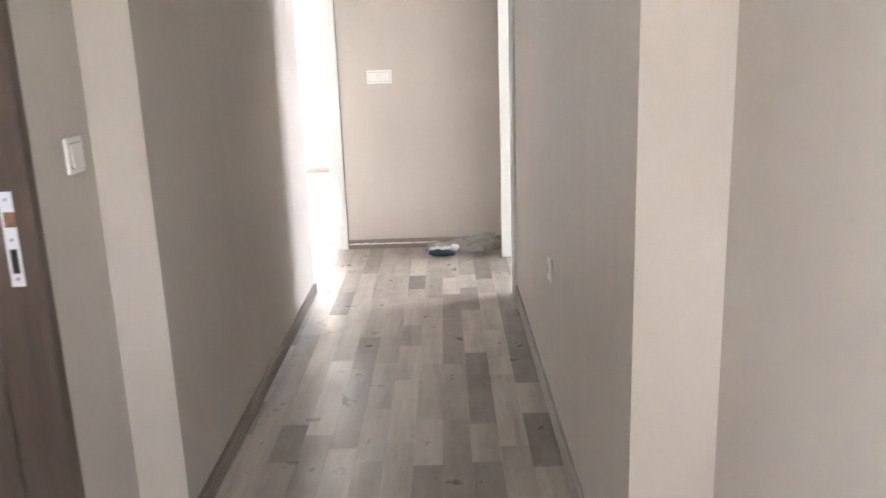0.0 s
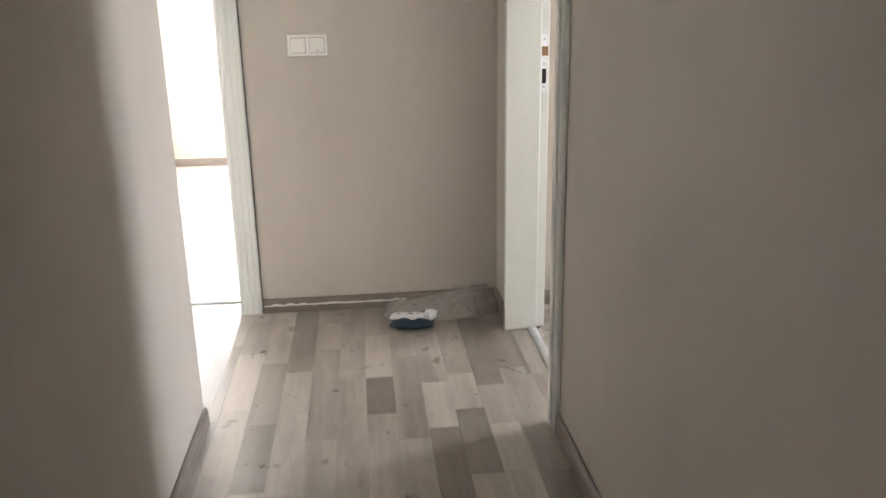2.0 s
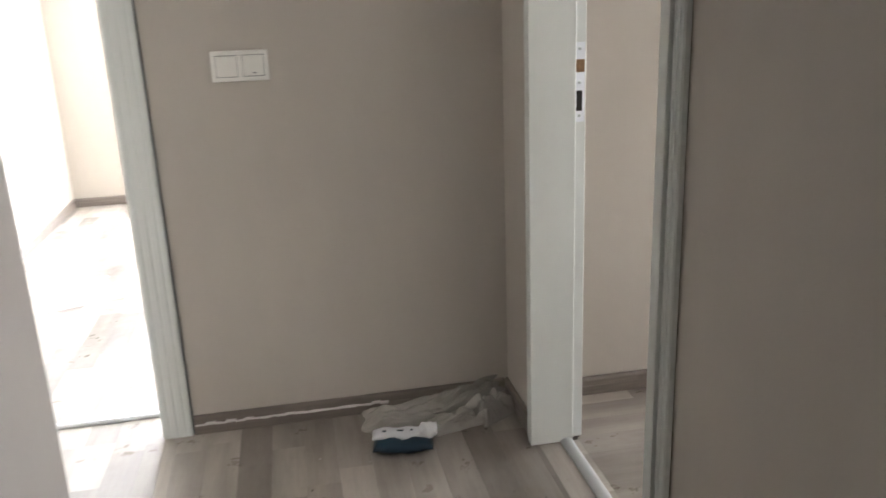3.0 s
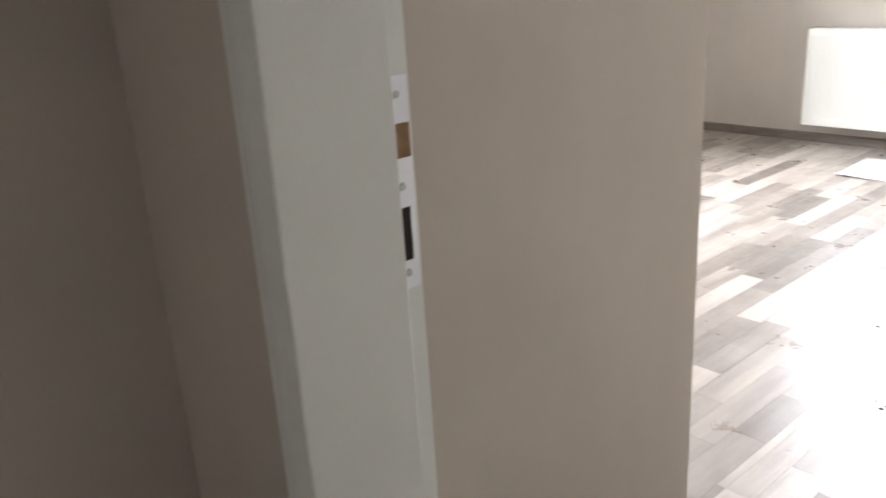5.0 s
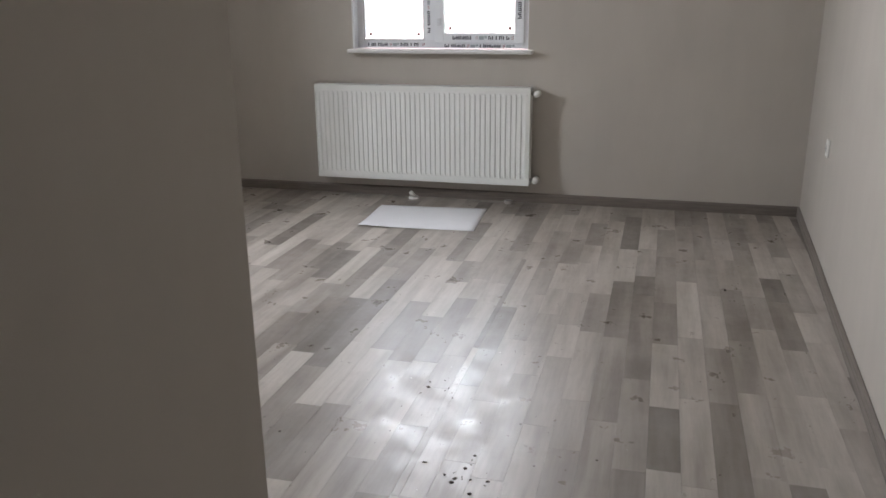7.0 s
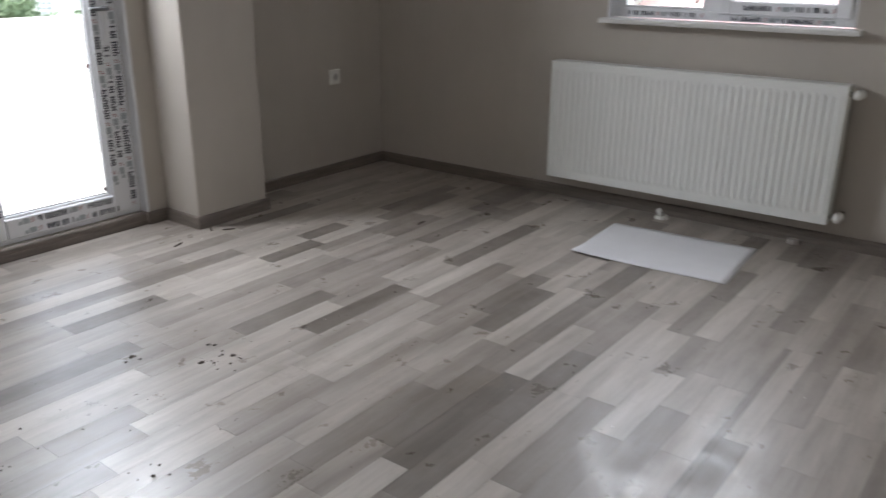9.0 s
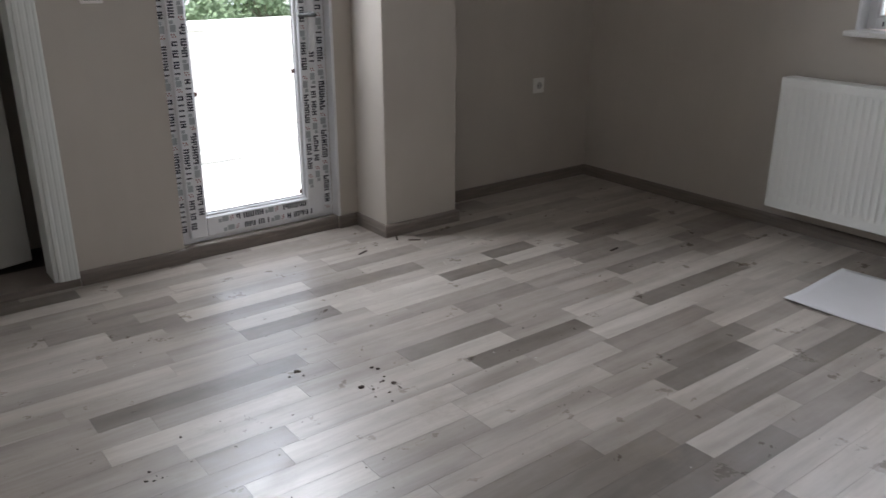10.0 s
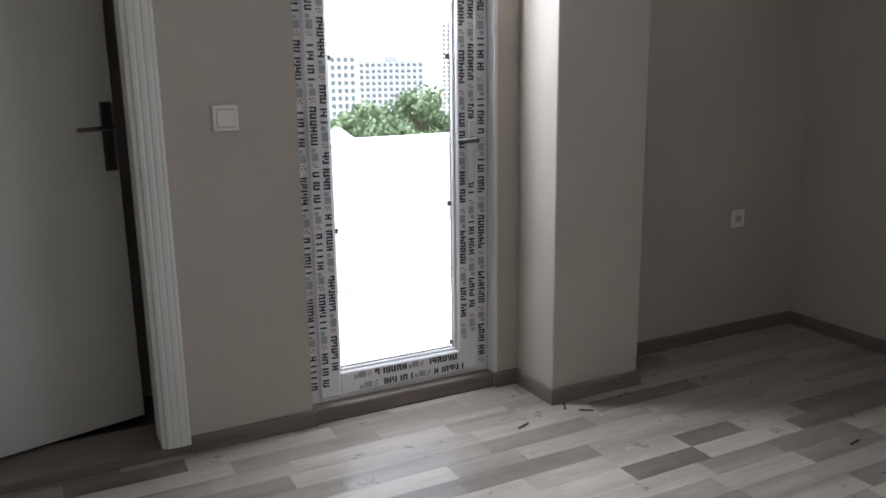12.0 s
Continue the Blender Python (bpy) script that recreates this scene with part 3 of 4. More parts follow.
cap = thing("pipe_cover", "small white plastic pipe cover on the floor", "pipe cover", "", (5.432, 6.862, 0.0))
b = bmesh.new()
tube(b, (0, 0, 0.001), (0, 0, 0.014), 0.036, 0.030, 20)
part("flange", b, SWITCH, cap, smooth=False)
b = bmesh.new()
tube(b, (0.0, 0.0, 0.014), (-0.012, 0.018, 0.045), 0.016, 0.013, 14)
part("spout", b, SWITCH, cap, smooth=True)
cap2 = thing("pipe_cover", "grey pipe cover half hidden under the radiator", "pipe cover", "", (5.445, 6.235, 0.0))
b = bmesh.new()
tube(b, (0, 0, 0.001), (0, 0, 0.018), 0.032, 0.026, 20)
part("flange", b, material("dusty_plastic", (0.36, 0.33, 0.30), 0.7), cap2)


def crumpled(name, size, folds, seed, mat, amp):
    """A thin crumpled sheet, laid over itself in folds."""
    r = np.random.RandomState(seed)
    n = 44
    ph, fr, ang = r.uniform(0, 6.28, folds), r.uniform(5, 26, folds), r.uniform(0, 3.14, folds)
    bm = bmesh.new()
    vs = []
    for i in range(n + 1):
        for j in range(n + 1):
            u, v = i / n, j / n
            z = sum(abs(math.sin(fr[k] * (u * math.cos(ang[k]) + v * math.sin(ang[k])) + ph[k])) * 9.0 / fr[k] for k in range(folds)) / folds
            dx = sum(math.sin(fr[k] * v + ph[k]) for k in range(3)) * 0.02
            edge = min(1, 5 * min(u, v, 1 - u, 1 - v) + 0.1)
            vs.append(bm.verts.new(((u - 0.5 + dx) * size[0], (v - 0.5 + dx * 0.6) * size[1], 0.003 + amp * edge * max(0.0, z) + 0.004 * noise.noise((u * 9, v * 9, seed)) ** 2)))
    for i in range(n):
        for j in range(n):
            a = i * (n + 1) + j
            bm.faces.new((vs[a], vs[a + 1], vs[a + n + 2], vs[a + n + 1]))
    return mesh_of(name, bm, mat, True)


for size, folds, seed, amp, place, label in (
        ((0.30, 0.13), 8, 3, 0.075, (0.190, 5.905, 0.0, 16, 0, 3), "crumpled clear plastic wrap heaped against the skirting"),
        ((0.30, 0.08), 6, 17, 0.10, (0.340, 5.935, 0.012, 26, -12, 12), "twisted clear plastic wrap leaning on the skirting"),
        ((0.15, 0.15), 9, 8, 0.15, (0.420, 5.905, 0.0, 8, 0, 30), "crumpled clear plastic wrap bunched in the corner"),
        ((0.20, 0.09), 7, 21, 0.05, (0.300, 5.845, 0.0, 4, 0, 14), "loose flap of clear plastic wrap on the laminate")):
    wrap = tagged(new("plastic_wrap", crumpled("plastic_wrap", size, folds, seed, SHEER, amp)), label, "plastic wrap")
    wrap.matrix_world = pose(*place)
sheet = tagged(new("plastic_sheet", crumpled("plastic_sheet", (0.55, 0.42), 7, 12, SHEER, 0.03)), "crumpled clear plastic sheet on the bright floor", "plastic sheet")
sheet.matrix_world = pose(-1.25, 7.45, 0.0, 0, 0, 20)

pk = thing("wipes_packet", "small soft packet, navy below and white above", "packet", "", (0.138, 5.742, 0.0), -9)


def pillow(x0, x1, y0, y1, z0, z1, pinch):
    bm = bmesh.new()
    nx, ny = 14, 8
    rows = []
    for side in (0, 1):
        for i in range(nx + 1):
            for j in range(ny + 1):
                u, v = i / nx, j / ny
                k = (max(0.0, math.sin(math.pi * u)) ** 0.35) * (max(0.0, math.sin(math.pi * v)) ** 0.45)
                mid, half = (z0 + z1) / 2, (z1 - z0) / 2
                z = mid + (half * k if side else -half * k) + 0.002 * math.sin(17 * u + 5 * v)
                rows.append(bm.verts.new((x0 + (x1 - x0) * u, y0 + (y1 - y0) * v + pinch * (1 - k) * math.sin(9 * u), max(z, 0.001))))
    m = (nx + 1) * (ny + 1)
    for s in (0, m):
        for i in range(nx):
            for j in range(ny):
                a = s + i * (ny + 1) + j
                bm.faces.new((rows[a], rows[a + 1], rows[a + ny + 2], rows[a + ny + 1]))
    bmesh.ops.remove_doubles(bm, verts=bm.verts, dist=0.0006)
    return bm


part("packet_body", pillow(-0.085, 0.085, -0.045, 0.045, 0.0, 0.046, 0.004), NAVY, pk, "navy foil packet", True)
part("packet_top", pillow(-0.088, 0.086, -0.012, 0.050, 0.026, 0.056, 0.007), PAPER, pk, "white crumpled label", True)
part("packet_flap", pillow(0.046, 0.098, -0.012, 0.045, 0.030, 0.072, 0.008), PAPER, pk, "white torn corner", True)
for i, (x, w) in enumerate(((-0.06, 0.012), (-0.018, 0.02), (0.02, 0.009))):
    part("print_mark", boxes((x, x + w, 0.010, 0.016, 0.0545, 0.0565)), NAVY, pk)

# crumbs, plaster dust and dirt tracked over the floor
rng = random.Random(11)
bm = bmesh.new()


def crumb(x, y, s):
    lump = bmesh.ops.create_icosphere(bm, subdivisions=1, radius=s)["verts"]
    sx, sy, sz = rng.uniform(0.6, 1.6), rng.uniform(0.5, 1.3), rng.uniform(0.25, 0.5)
    a = rng.uniform(0, 6.28)
    for v in lump:
        c = v.co * rng.uniform(0.75, 1.2)
        v.co = (x + c.x * sx * math.cos(a) - c.y * sy * math.sin(a), y + c.x * sx * math.sin(a) + c.y * sy * math.cos(a), max(0.0006, c.z * sz + s * 0.3))


for cx, cy, spread, count, size in ((3.12, 7.376, 0.045, 16, 0.009), (2.941, 7.592, 0.014, 5, 0.009), (2.414, 5.774, 0.05, 14, 0.0075), (2.883, 6.013, 0.03, 5, 0.007), (4.081, 5.008, 0.01, 2, 0.008), (2.62, 7.02, 0.03, 6, 0.007), (2.46, 7.33, 0.05, 7, 0.006),
                                    (2.75, 7.0, 0.3, 26, 0.0042), (3.0, 7.7, 0.4, 26, 0.0038), (2.6, 6.0, 0.45, 40, 0.0042), (3.6, 8.3, 0.4, 12, 0.004), (3.9, 7.9, 0.5, 10, 0.0034),
                                    (3.4, 6.6, 0.9, 22, 0.003), (4.2, 5.4, 0.7, 16, 0.0032), (0.0, 5.3, 0.28, 9, 0.003), (0.0, 4.0, 0.35, 7, 0.0032), (1.9, 8.4, 0.2, 5, 0.003), (5.1, 4.62, 0.1, 2, 0.008)):
    for _ in range(count):
        crumb(rng.gauss(cx, spread), rng.gauss(cy, spread), size * rng.uniform(0.35, 0.95))
tagged(new("floor_crumbs", mesh_of("floor_crumbs", bm, CRUMB)), "dark crumbs of dirt scattered over the laminate", "debris", kind="stuff")

chips = bmesh.new()
bm = chips
for cx, cy, spread, count, size in ((4.1, 8.35, 0.35, 7, 0.005), (3.3, 7.1, 0.7, 9, 0.004), (0.0, 5.5, 0.2, 4, 0.004), (2.8, 5.9, 0.6, 8, 0.004)):
    for _ in range(count):
        crumb(rng.gauss(cx, spread), rng.gauss(cy, spread), size * rng.uniform(0.4, 0.9))
tagged(new("plaster_chips", mesh_of("plaster_chips", chips, PLASTER)), "white plaster chips scattered over the laminate", "debris", kind="stuff")
for x, y, a in ((3.70, 8.40, 20), (3.98, 8.40, -35), (4.62, 7.75, 8), (3.93, 8.47, 60)):
    sp = tagged(new("wood_splinter", mesh_of("wood_splinter", boxes((-0.028, 0.028, -0.004, 0.004, 0.0005, 0.005), bevel=0.001), CRUMB)), "dark wooden splinter lying on the floor", "splinter", "splinters on the floor")
    sp.matrix_world = pose(x, y, 0, 0, 0, a)


# ---- windows with their printed protective film ----
def ring(a0, a1, z0, z1, wl, wr, wb, wt, d0, d1, plane, bevel=0.003):
    """A rectangular frame: a along the wall, d through it; plane 'y' lies in x and z, plane 'x' in y and z."""
    items = [(a0, a0 + wl, z0, z1), (a1 - wr, a1, z0, z1), (a0 + wl, a1 - wr, z0, z0 + wb), (a0 + wl, a1 - wr, z1 - wt, z1)]
    bm = bmesh.new()
    for p, q, u, v in items:
        if plane == "y":
            block(bm, p, q, d0, d1, u, v, bevel)
        else:
            block(bm, d0, d1, p, q, u, v, bevel)
    return bm


def film_strip(parent, a, b, out, width, seed, flip=False):
    """The printed run of the film: dark bars in the rhythm of a word, grey fields and red dots."""
    a, b = Vector(a), Vector(b)
    along = (b - a).normalized()
    length = (b - a).length
    r = random.Random(seed)
    dark, grey, red = bmesh.new(), bmesh.new(), bmesh.new()
    s = r.uniform(0.0, 0.1)
    h = width * 0.5
    while s < length - 0.02:
        if s + 0.140 < length:
            for k in range(6):
                p, w = s + k * 0.0225, r.choice((0.0175, 0.0185, 0.0190, 0.0065))
                block(dark, p, p + 0.0065, -h, h, 0, 0.0007)
                if w > 0.01:
                    block(dark, p + w - 0.0060, p + w, -h, h * r.choice((0.3, 1.0, 1.0)), 0, 0.0007)
                    z = r.choice((-0.95, -0.2, 0.55))
                    block(dark, p + 0.0065, p + w - 0.0060, h * z, h * (z + 0.45), 0, 0.0007)
        s += 0.146
        for i in range(4):
            if s + 0.02 < length:
                block(red, s + (i % 2) * 0.009, s + (i % 2) * 0.009 + 0.005, -h * 0.9 + i * h * 0.45, -h * 0.9 + i * h * 0.45 + 0.005, 0, 0.0007)
        s += 0.022
        g = r.uniform(0.040, 0.052)
        if s + g < length:
            block(grey, s, s + g * 0.62, -h, h * 0.9, 0, 0.0006)
            block(grey, s + g * 0.7, s + g, -h * 0.3, h, 0, 0.0006)
        s += g + 0.010
    across = Vector(out).cross(along) * (-1 if flip else 1)
    for nm, bm, mat in (("film_lettering", dark, FILM_DARK), ("film_field", grey, FILM_GREY), ("film_dots", red, FILM_RED)):
        if len(bm.verts):
            part(nm, oriented(bm, a, along, across, out), mat, parent)
        else:
            bm.free()


def tags_on(parent, spots):
    for box in spots:
        part("spacer_tag", boxes(box, bevel=0.001), TAG, parent, "small brown spacer tag")


# balcony door
bd = tagged(thing("window_1", "white PVC balcony door wrapped in printed protective film", "balcony door"), kind="structure")
ZT = 2.195
fr = part("frame", ring(BX0 + 0.001, BX1 - 0.001, 0.057, ZT, 0.052, 0.062, 0.020, 0.06, 8.822, 8.885, "y"), FILM, bd)
sa = part("sash", ring(BX0 + 0.046, BX1 - 0.060, 0.079, ZT - 0.05, 0.078, 0.080, 0.088, 0.08, 8.806, 8.870, "y", 0.005), FILM, bd)
SX0, SX1, SZ0, SZ1 = BX0 + 0.124, BX1 - 0.140, 0.167, ZT - 0.13
part("glazing_bead", ring(SX0 - 0.001, SX1 + 0.001, SZ0 - 0.001, SZ1, 0.010, 0.012, 0.010, 0.01, 8.822, 8.846, "y", 0.002), PVC, sa)
part("rubber_seal", ring(SX0 + 0.008, SX1 - 0.008, SZ0 + 0.008, SZ1, 0.004, 0.004, 0.004, 0.004, 8.8385, 8.8455, "y", 0), SEAL_AND_SHADE, sa)
pane = part("pane", boxes((SX0 + 0.004, SX1 - 0.004, 8.848, 8.852, SZ0 + 0.004, SZ1 - 0.004)), GLASS, sa)
pane.visible_shadow = False
film_strip(fr, (BX0 + 0.024, 8.8208, 0.10), (BX0 + 0.024, 8.8208, ZT - 0.05), (0, -1, 0), 0.026, 1)
film_strip(fr, (BX1 - 0.030, 8.8208, ZT - 0.05), (BX1 - 0.030, 8.8208, 0.07), (0, -1, 0), 0.028, 2)
film_strip(sa, (BX0 + 0.066, 8.8048, 0.10), (BX0 + 0.066, 8.8048, ZT - 0.09), (0, -1, 0), 0.024, 3)
film_strip(sa, (BX0 + 0.104, 8.8048, 0.16), (BX0 + 0.104, 8.8048, ZT - 0.15), (0, -1, 0), 0.024, 4)
film_strip(sa, (BX1 - 0.120, 8.8048, ZT - 0.14), (BX1 - 0.120, 8.8048, 0.17), (0, -1, 0), 0.024, 5)
film_strip(sa, (BX1 - 0.082, 8.8048, ZT - 0.09), (BX1 - 0.082, 8.8048, 0.10), (0, -1, 0), 0.024, 6)
film_strip(sa, (SX1 + 0.02, 8.8048, 0.146), (SX0, 8.8048, 0.146), (0, -1, 0), 0.024, 7)
film_strip(sa, (BX1 - 0.10, 8.8048, 0.102), (BX0 + 0.07, 8.8048, 0.102), (0, -1, 0), 0.024, 8)
hb = part("handle_plate", boxes((BX1 - 0.098, BX1 - 0.070, 8.792, 8.8055, 0.84, 1.075), bevel=0.004), PVC, sa, "pale handle plate under the film")
lv = bmesh.new()
tube(lv, (BX1 - 0.084, 8.793, 1.0), (BX1 - 0.084, 8.752, 1.0), 0.010)
tube(lv, (BX1 - 0.080, 8.755, 1.0), (BX1 - 0.160, 8.755, 1.0), 0.0095, 0.0085)
part("lever", lv, SEAL_AND_SHADE, hb, "grey lever handle", True)
tags_on(pane, [(x - 0.008, x + 0.008, 8.842, 8.848, z - 0.009, z + 0.009) for x, z in
               ((SX0 + 0.018, 1.305), (SX0 + 0.020, 0.695), (SX1 - 0.018, 1.305), (SX1 - 0.016, 0.755), (SX1 - 0.014, 0.195))])
part("sticker", boxes((3.355, 3.425, 8.845, 8.8475, 1.565, 1.640)), FILM_GREY, pane, "grey sticker on the glass")
part("reveal_strip", boxes((BX1 - 0.0008, BX1 + 0.012, YN - 0.003, 8.822, 0.06, ZT)), PVC, bd)

# window over the radiator
wn = tagged(thing("window_2", "white PVC casement window wrapped in printed film", "window"), kind="structure")
wf = part("frame", ring(WY0 + 0.001, WY1 - 0.001, WZ0 + 0.022, WZ1 - 0.001, 0.045, 0.045, 0.046, 0.05, 5.575, 5.640, "x"), FILM, wn)
part("mullion", boxes((5.576, 5.639, 6.735, 6.815, WZ0 + 0.068, WZ1 - 0.052), bevel=0.003), FILM, wn)
ws = part("sash", ring(WY0 + 0.036, 6.745, WZ0 + 0.055, WZ1 - 0.04, 0.062, 0.060, 0.060, 0.06, 5.558, 5.625, "x", 0.005), FILM, wn)
part("glazing_bead", ring(6.814, WY1 - 0.045, WZ0 + 0.067, WZ1 - 0.05, 0.012, 0.012, 0.012, 0.012, 5.580, 5.600, "x", 0.002), PVC, wn)
for par, y0, y1, z0 in ((ws, WY0 + 0.096, 6.687, WZ0 + 0.113), (wn, 6.825, WY1 - 0.055, WZ0 + 0.077)):
    g = part("pane", boxes((5.600, 5.604, y0, y1, z0, WZ1 - 0.06)), GLASS, par)
    g.visible_shadow = False
    tags_on(g, [(5.592, 5.599, y - 0.008, y + 0.008, z0 + 0.022, z0 + 0.04) for y in (y0 + 0.035, y1 - 0.035)])
film_strip(wf, (5.5738, WY1 - 0.06, WZ0 + 0.045), (5.5738, 6.78, WZ0 + 0.045), (-1, 0, 0), 0.020, 21)
film_strip(wf, (5.5738, 6.78, WZ0 + 0.038), (5.5738, WY0 + 0.03, WZ0 + 0.038), (-1, 0, 0), 0.018, 22)
film_strip(ws, (5.5568, 6.72, WZ0 + 0.088), (5.5568, WY0 + 0.06, WZ0 + 0.088), (-1, 0, 0), 0.022, 23)
film_strip(ws, (5.5568, WY0 + 0.066, WZ0 + 0.13), (5.5568, WY0 + 0.066, WZ1 - 0.12), (-1, 0, 0), 0.022, 24)
film_strip(wn, (5.5748, 6.785, WZ0 + 0.08), (5.5748, 6.785, WZ1 - 0.12), (-1, 0, 0), 0.018, 25)
part("window_handle", boxes((5.535, 5.557, 6.700, 6.722, WZ0 + 0.16, WZ0 + 0.205), bevel=0.004), PVC, ws)
part("window_sill", boxes((5.425, 5.576, 6.108, 7.284, WZ0 - 0.002, WZ0 + 0.0205), bevel=0.004), MARBLE, wn, "pale marble window sill")
part("reveal_lining", boxes((XE - 0.002, 5.576, WY1 - 0.012, WY1 - 0.0005, WZ0 + 0.021, WZ1 - 0.001)), PVC, wn, "white reveal lining")

# ---- outside ----
gm = bmesh.new()
fall = [(-2500, -45), (-200, -45), (-60, -12), (125, -12), (260, -45), (2600, -45)]
edge = [(gm.verts.new((-2500, y, z)), gm.verts.new((2500, y, z))) for y, z in fall]
for (a, b_), (c, d) in zip(edge, edge[1:]):
    gm.faces.new((a, b_, d, c))
setting("ground", gm, GRASS, "far green ground falling away below the building", "ground")
setting("terrace", boxes((1.2, 7.5, 9.50, 10.66, -0.35, -0.06), (2.89, 7.5, YN + WT, 9.50, -0.35, -0.06)), CONCRETE, "pale screed terrace floor", "terrace")
setting("parapet", boxes((1.2, 7.5, 10.60, 10.66, -0.06, 0.02), (1.2, 7.5, 10.66, 10.86, -0.35, 0.79), (1.2, 7.5, 10.63, 10.89, 0.79, 0.835), bevel=0.008), RENDERED, "white rendered terrace parapet with coping", "parapet")


def apartment(name, label, at, turn, width, depth, storeys, bays, wall_mat, storey=3.1, open_frame=False):
    ob = thing(name, label, "building", "", at, turn)
    h = storeys * storey
    part("wall", boxes((-width / 2, width / 2, 0.4 if open_frame else 0.0, depth, 0, h)), wall_mat, ob)
    part("roof", boxes((-width / 2 - 0.3, width / 2 + 0.3, -0.3, depth + 0.3, h, h + 0.6), (-width * 0.1, width * 0.1, depth * 0.3, depth * 0.7, h + 0.6, h + 3.0)), SLAB if open_frame else ROOF_GREY, ob)
    bay = width / bays
    pane_me = mesh_of("window", boxes((-bay * 0.30, bay * 0.30, -0.10, 0.06, 0, 1.7)), FAR_GLASS)
    slab_me = mesh_of("floor_slab", boxes((-width / 2 - 0.1, width / 2 + 0.1, -0.25, 0.35, -0.18, 0.12)), SLAB if open_frame else FACADE)
    for s in range(storeys):
        o = new("floor_slab", slab_me)
        o.parent, o.location = ob, (0, 0, s * storey)
        for k in range(bays):
            w = new("window", pane_me)
            w.parent, w.location = ob, (-width / 2 + (k + 0.5) * bay, 0.35 if open_frame else 0.0, s * storey + 0.85)
    return ob


apartment("apartment_building", "unfinished grey concrete apartment block with dark openings", (176, 406, -45), -24, 34, 14, 15, 11, FACADE, 3.15, True)
apartment("apartment_building", "pale apartment block far behind the trees", (111, 306, -45), -20, 12.5, 12, 17, 5, FACADE, 2.9)
apartment("tower_block", "pale residential tower far away", (262, 506, -45), -27, 8.5, 10, 24, 3, FACADE, 3.0)

gabled = thing("house", "pink rendered gabled house beyond the window", "house", "", (16, 8.4, -12), -90)
gb = bmesh.new()
gp = [gb.verts.new((x, y, z)) for y in (0, 7) for x, z in ((-4.4, 0), (4.4, 0), (4.4, 11.8), (0, 15.6), (-4.4, 11.8))]
for q in ((4, 3, 2, 1, 0), (5, 6, 7, 8, 9), (0, 1, 6, 5), (1, 2, 7, 6), (2, 3, 8, 7), (3, 4, 9, 8), (4, 0, 5, 9)):
    gb.faces.new([gp[i] for i in q])
part("wall", gb, FACADE_PINK, gabled)
for sx in (-1, 1):
    vb = bmesh.new()
    tri = [vb.verts.new(p) for p in ((0, -0.35, 15.75), (sx * 4.9, -0.35, 11.5), (sx * 4.9, 7.3, 11.5), (0, 7.3, 15.75), (0, -0.35, 15.45), (sx * 4.9, -0.35, 11.2), (sx * 4.9, 7.3, 11.2), (0, 7.3, 15.45))]
    for q in ((0, 1, 2, 3), (7, 6, 5, 4), (0, 4, 5, 1), (1, 5, 6, 2), (2, 6, 7, 3), (3, 7, 4, 0)):
        vb.faces.new([tri[i] for i in q])
    part("roof", vb, ROOF_GREY, gabled)

house = thing("house", "small white gabled house with pale roof among trees", "house", "", (22.7, 66, -12), -35)
part("wall", boxes((-1.9, 1.9, 0, 3.6, 0, 6.9)), FACADE, house)
rf = bmesh.new()
pts = [rf.verts.new(p) for p in ((-2.2, -0.25, 6.8), (2.2, -0.25, 6.8), (0, -0.25, 8.35), (-2.2, 3.85, 6.8), (2.2, 3.85, 6.8), (0, 3.85, 8.35))]
for q in ((0, 1, 2), (3, 5, 4), (0, 2, 5, 3), (1, 4, 5, 2), (0, 3, 4, 1)):
    rf.faces.new([pts[i] for i in q])
part("roof", rf, ROOF_GREY, house)
for x in (-1.1, 0.3):
    part("window", boxes((x, x + 0.8, -0.06, 0.05, 5.4, 6.4)), FAR_GLASS, house)


def tree_meshes(seed, height, spread):
    r = random.Random(seed)
    wood, crown = bmesh.new(), bmesh.new()
    trunk_top = height * 0.45
    tube(wood, (0, 0, -0.3), (0.1, 0.05, trunk_top), height * 0.035, height * 0.02, 8)
    tips = []
    for i in range(8):
        a = i * 0.785 + r.uniform(-0.3, 0.3)
        reach = spread * r.uniform(0.45, 0.85)
        tip = Vector((math.cos(a) * reach, math.sin(a) * reach, trunk_top + height * r.uniform(0.12, 0.42)))
        tube(wood, (0.05, 0.03, trunk_top * r.uniform(0.6, 0.95)), tip, height * 0.014, height * 0.005, 6)
        tips.append((tip, spread * r.uniform(0.35, 0.55)))
    tips.append((Vector((0, 0, height * 0.8)), spread * 0.6))
    for tip, rad_ in tips:
        for _ in range(130):
            d = Vector((r.gauss(0, 1), r.gauss(0, 1), r.gauss(0, 0.8)))
            d = d.normalized() * rad_ * r.uniform(0.35, 1.05)
            c = tip + d
            s = spread * r.uniform(0.05, 0.11)
            u = Vector((r.uniform(-1, 1), r.uniform(-1, 1), r.uniform(-1, 1))).normalized()
            v = u.orthogonal().normalized() * s
            w = u.cross(v).normalized() * s * r.uniform(0.5, 1.0)
            crown.faces.new([crown.verts.new(c + q) for q in (-v, -w * 0.9, v * 1.1, w)])
    return mesh_of("trunk", wood, BARK), mesh_of("crown", crown, LEAVES)


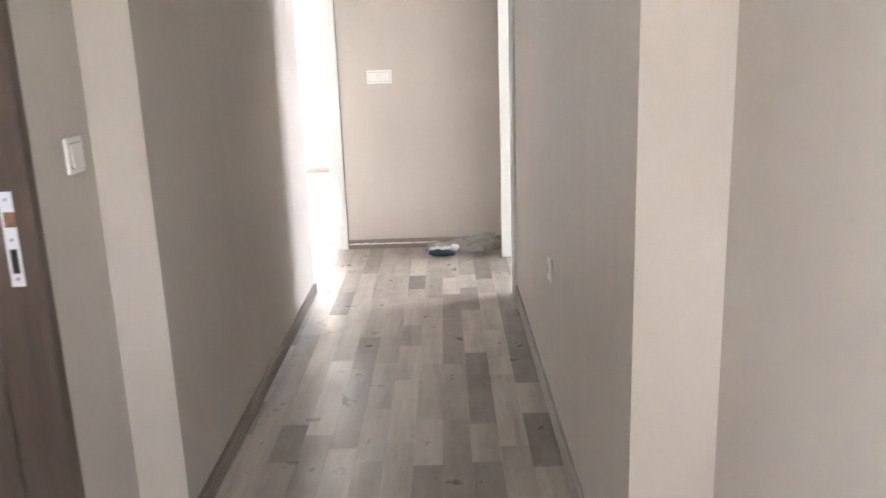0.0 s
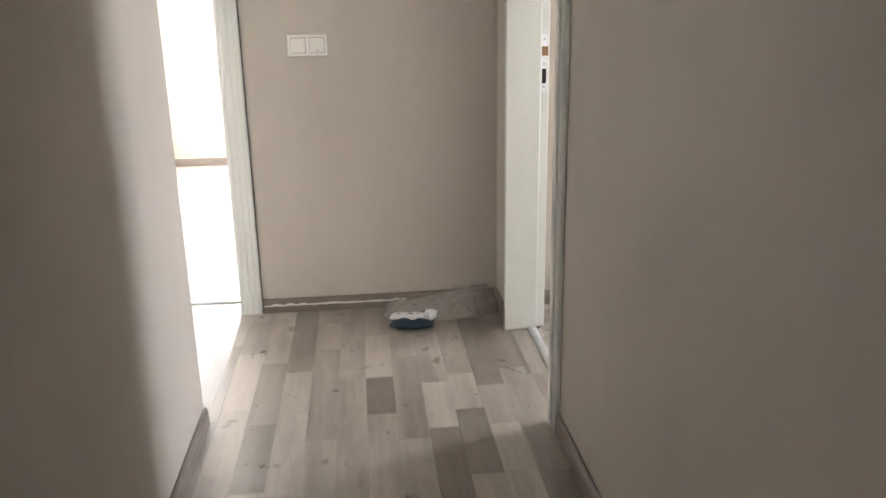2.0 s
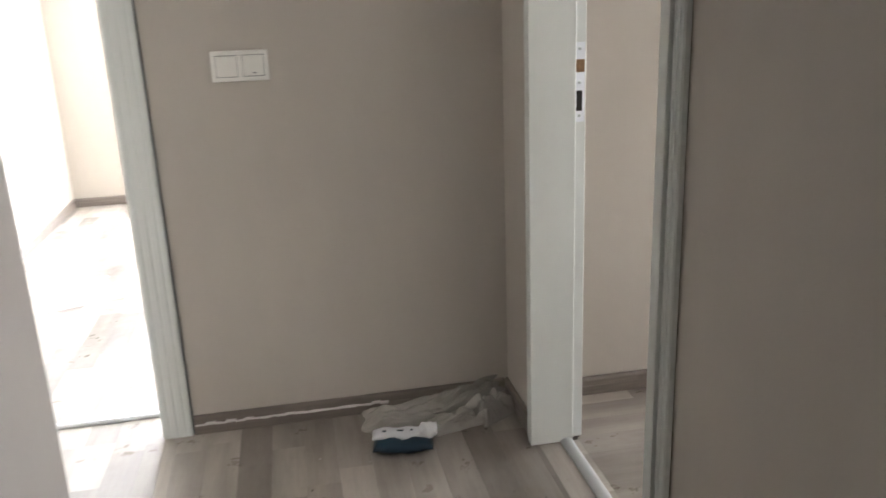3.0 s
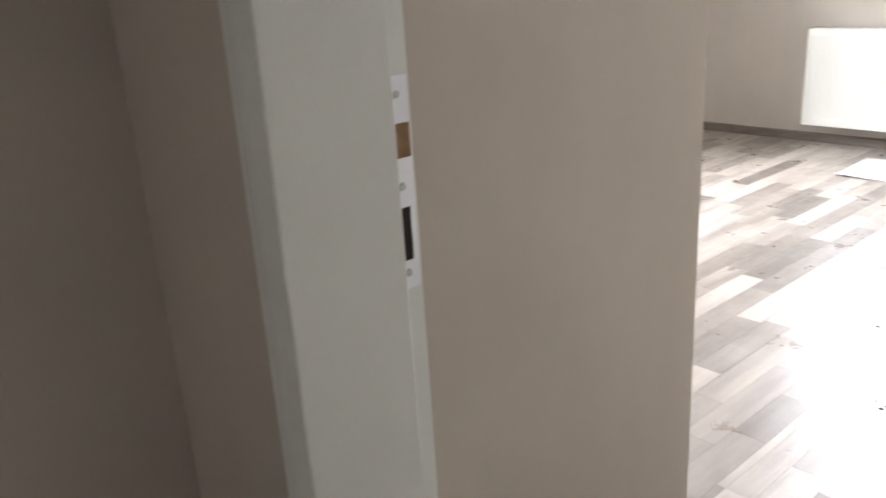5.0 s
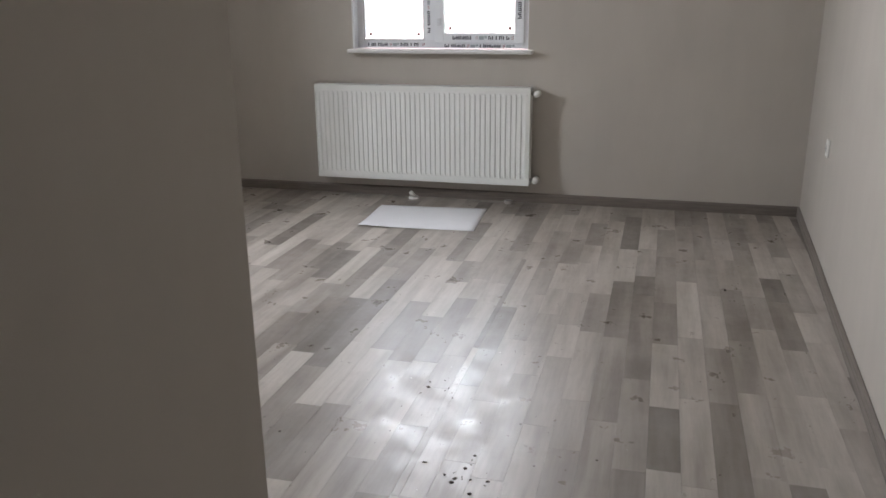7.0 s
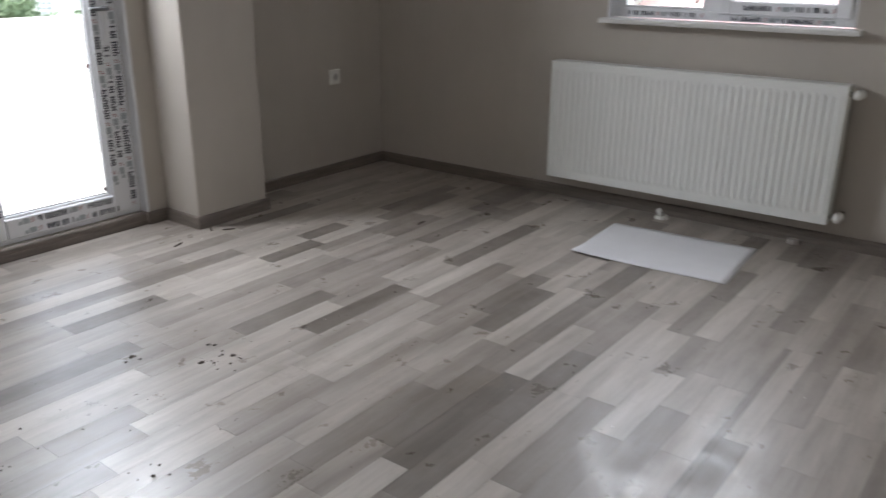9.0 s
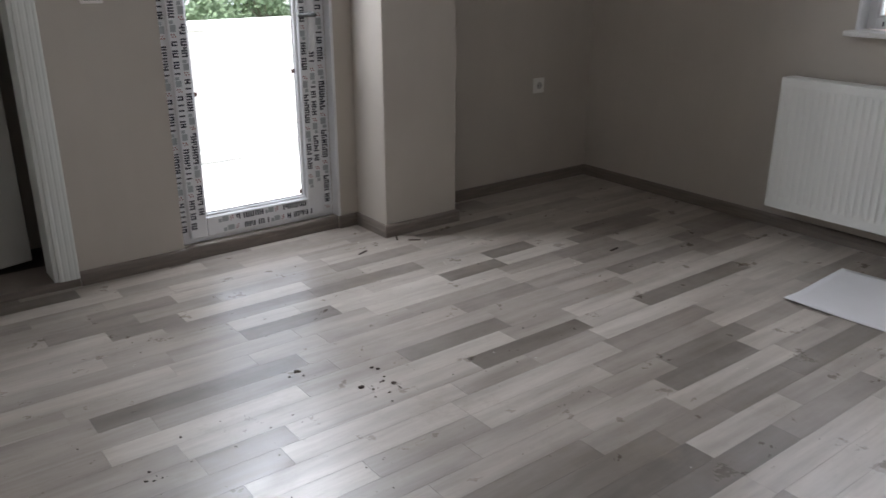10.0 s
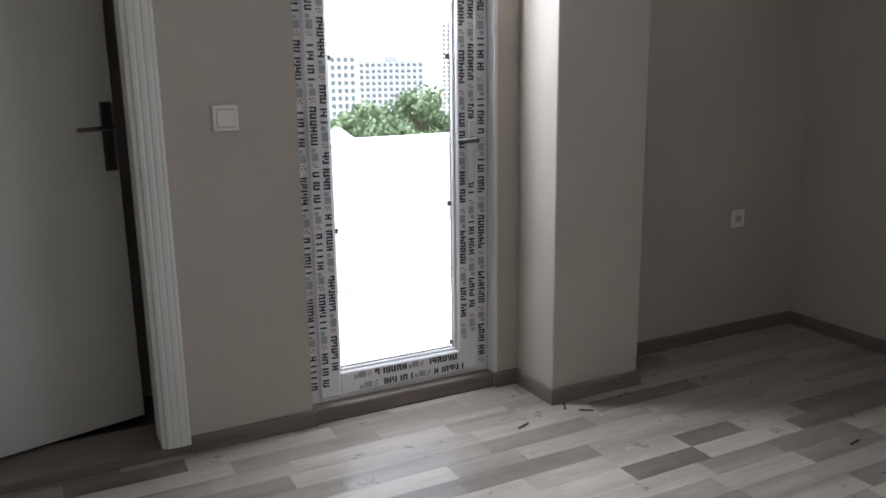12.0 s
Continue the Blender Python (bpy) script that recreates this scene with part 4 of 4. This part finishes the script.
TREES = [tree_meshes(31, 9.0, 3.4), tree_meshes(32, 7.0, 3.2), tree_meshes(33, 5.0, 3.0)]
rng = random.Random(5)
spots = [(50.6, 108, 0, 1.15)]
for i in range(46):
    d = rng.uniform(62, 116)
    spots.append((2.2 + d * rng.uniform(0.30, 0.66), 6.1 + d, rng.choice((1, 2, 2)), rng.uniform(0.8, 1.25)))
for x, y, kind, k in spots:
    t = thing("tree", "leafy green broadleaf tree in the distance", "tree", "trees beyond the terrace", (x, y, -12.0), rng.uniform(0, 360))
    t.scale = (k, k, k)
    for nm, me in zip(("trunk", "crown"), TREES[kind]):
        o = new(nm, me)
        o.parent = t


# ---- floor strips, laid last ----
STRIP = 0.0925
GAP = 0.00015
cache = {}


def strip_mesh(length, width, mat):
    key = (round(length, 3), round(width, 4), mat.name)
    if key not in cache:
        bm = bmesh.new()
        a, b, c = length / 2, width / 2, 0.0003
        low = [bm.verts.new(p) for p in ((-a, -b, -0.007), (a, -b, -0.007), (a, b, -0.007), (-a, b, -0.007))]
        mid = [bm.verts.new(p) for p in ((-a, -b, -c), (a, -b, -c), (a, b, -c), (-a, b, -c))]
        top = [bm.verts.new(p) for p in ((-a + c, -b + c, 0), (a - c, -b + c, 0), (a - c, b - c, 0), (-a + c, b - c, 0))]
        for i in range(4):
            j = (i + 1) % 4
            bm.faces.new((low[i], low[j], mid[j], mid[i]))
            bm.faces.new((mid[i], mid[j], top[j], top[i]))
        bm.faces.new(top)
        cache[key] = mesh_of("floor_strip", bm, mat)
    return cache[key]


LENGTHS = (0.26, 0.31, 0.37, 0.44, 0.51, 0.58, 0.66)


def lay(rects, axis, phase, seed, near, mats, limit):
    """Strips along one axis over the rectangles; those inside the near stretch are pieces of their own."""
    lo = min(r[0] for r in rects) if axis == "x" else min(r[2] for r in rects)
    hi = max(r[1] for r in rects) if axis == "x" else max(r[3] for r in rects)
    c0 = min(r[2] for r in rects) if axis == "x" else min(r[0] for r in rects)
    c1 = max(r[3] for r in rects) if axis == "x" else max(r[1] for r in rects)
    verts, faces, count = [], [], 0
    k0, k1 = math.floor((c0 - phase) / STRIP), math.ceil((c1 - phase) / STRIP)
    for k in range(k0, k1):
        r = random.Random(seed * 1000 + k)
        s = lo - r.uniform(0.0, 0.7)
        while s < hi:
            n = r.choice(LENGTHS)
            for x0, x1, y0, y1 in rects:
                (s0, s1), (a0, a1) = ((x0, x1), (y0, y1)) if axis == "x" else ((y0, y1), (x0, x1))
                p, q = max(s, s0), min(s + n, s1)
                u, v = max(phase + k * STRIP, a0), min(phase + (k + 1) * STRIP, a1)
                if q - p < 0.012 or v - u < 0.006:
                    continue
                p, q, u, v = p + GAP, q - GAP, u + GAP, v - GAP
                cs, ca = (p + q) / 2, (u + v) / 2
                x, y = (cs, ca) if axis == "x" else (ca, cs)
                if count < limit and near[0] < x < near[1] and near[2] < y < near[3]:
                    o = new("floor_strip", strip_mesh(q - p, v - u, mats[0]))
                    o.parent = floor
                    o.location = (x, y, 0)
                    if axis == "y":
                        o.rotation_euler = (0, 0, radians(90))
                    count += 1
                else:
                    b = len(verts)
                    xs, ys = ((p, q), (u, v)) if axis == "x" else ((u, v), (p, q))
                    verts += [(xs[0], ys[0], -0.007), (xs[1], ys[0], -0.007), (xs[1], ys[1], -0.007), (xs[0], ys[1], -0.007),
                              (xs[0], ys[0], 0), (xs[1], ys[0], 0), (xs[1], ys[1], 0), (xs[0], ys[1], 0)]
                    faces += [(b + 4, b + 5, b + 6, b + 7), (b, b + 1, b + 5, b + 4), (b + 1, b + 2, b + 6, b + 5), (b + 2, b + 3, b + 7, b + 6), (b + 3, b, b + 4, b + 7)]
            s += n
    if faces:
        me = bpy.data.meshes.new("floor_strips")
        me.from_pydata(verts, [], faces)
        me.materials.append(mats[1])
        o = tagged(new("floor_strips", me), kind="stuff")
        o.parent = floor


lay([(XHL, XHR, -2.0, 2.86), (XL, XR, 2.86, YEND), (XR, 0.603, J0, J1), (-1.57, XL, 5.06, YEND), (-1.33, -0.56, YEND, 6.15)], "y", 0.043, 3, (-0.6, 0.61, 3.0, 6.1), (FLOOR_Y, FLOOR_YI), 150)
lay([(-1.57, 0.44, 6.15, 9.40)], "y", 0.043, 5, (0, 0, 0, 0), (FLOOR_Y, FLOOR_YI), 0)
lay([(XW, XE, YS, YNW), (XNW, XE, YNW, YN), (0.603, XW, J0, J1)], "x", 7.253, 7, (1.7, 4.3, 5.0, 8.8), (FLOOR_X, FLOOR_XI), 300)
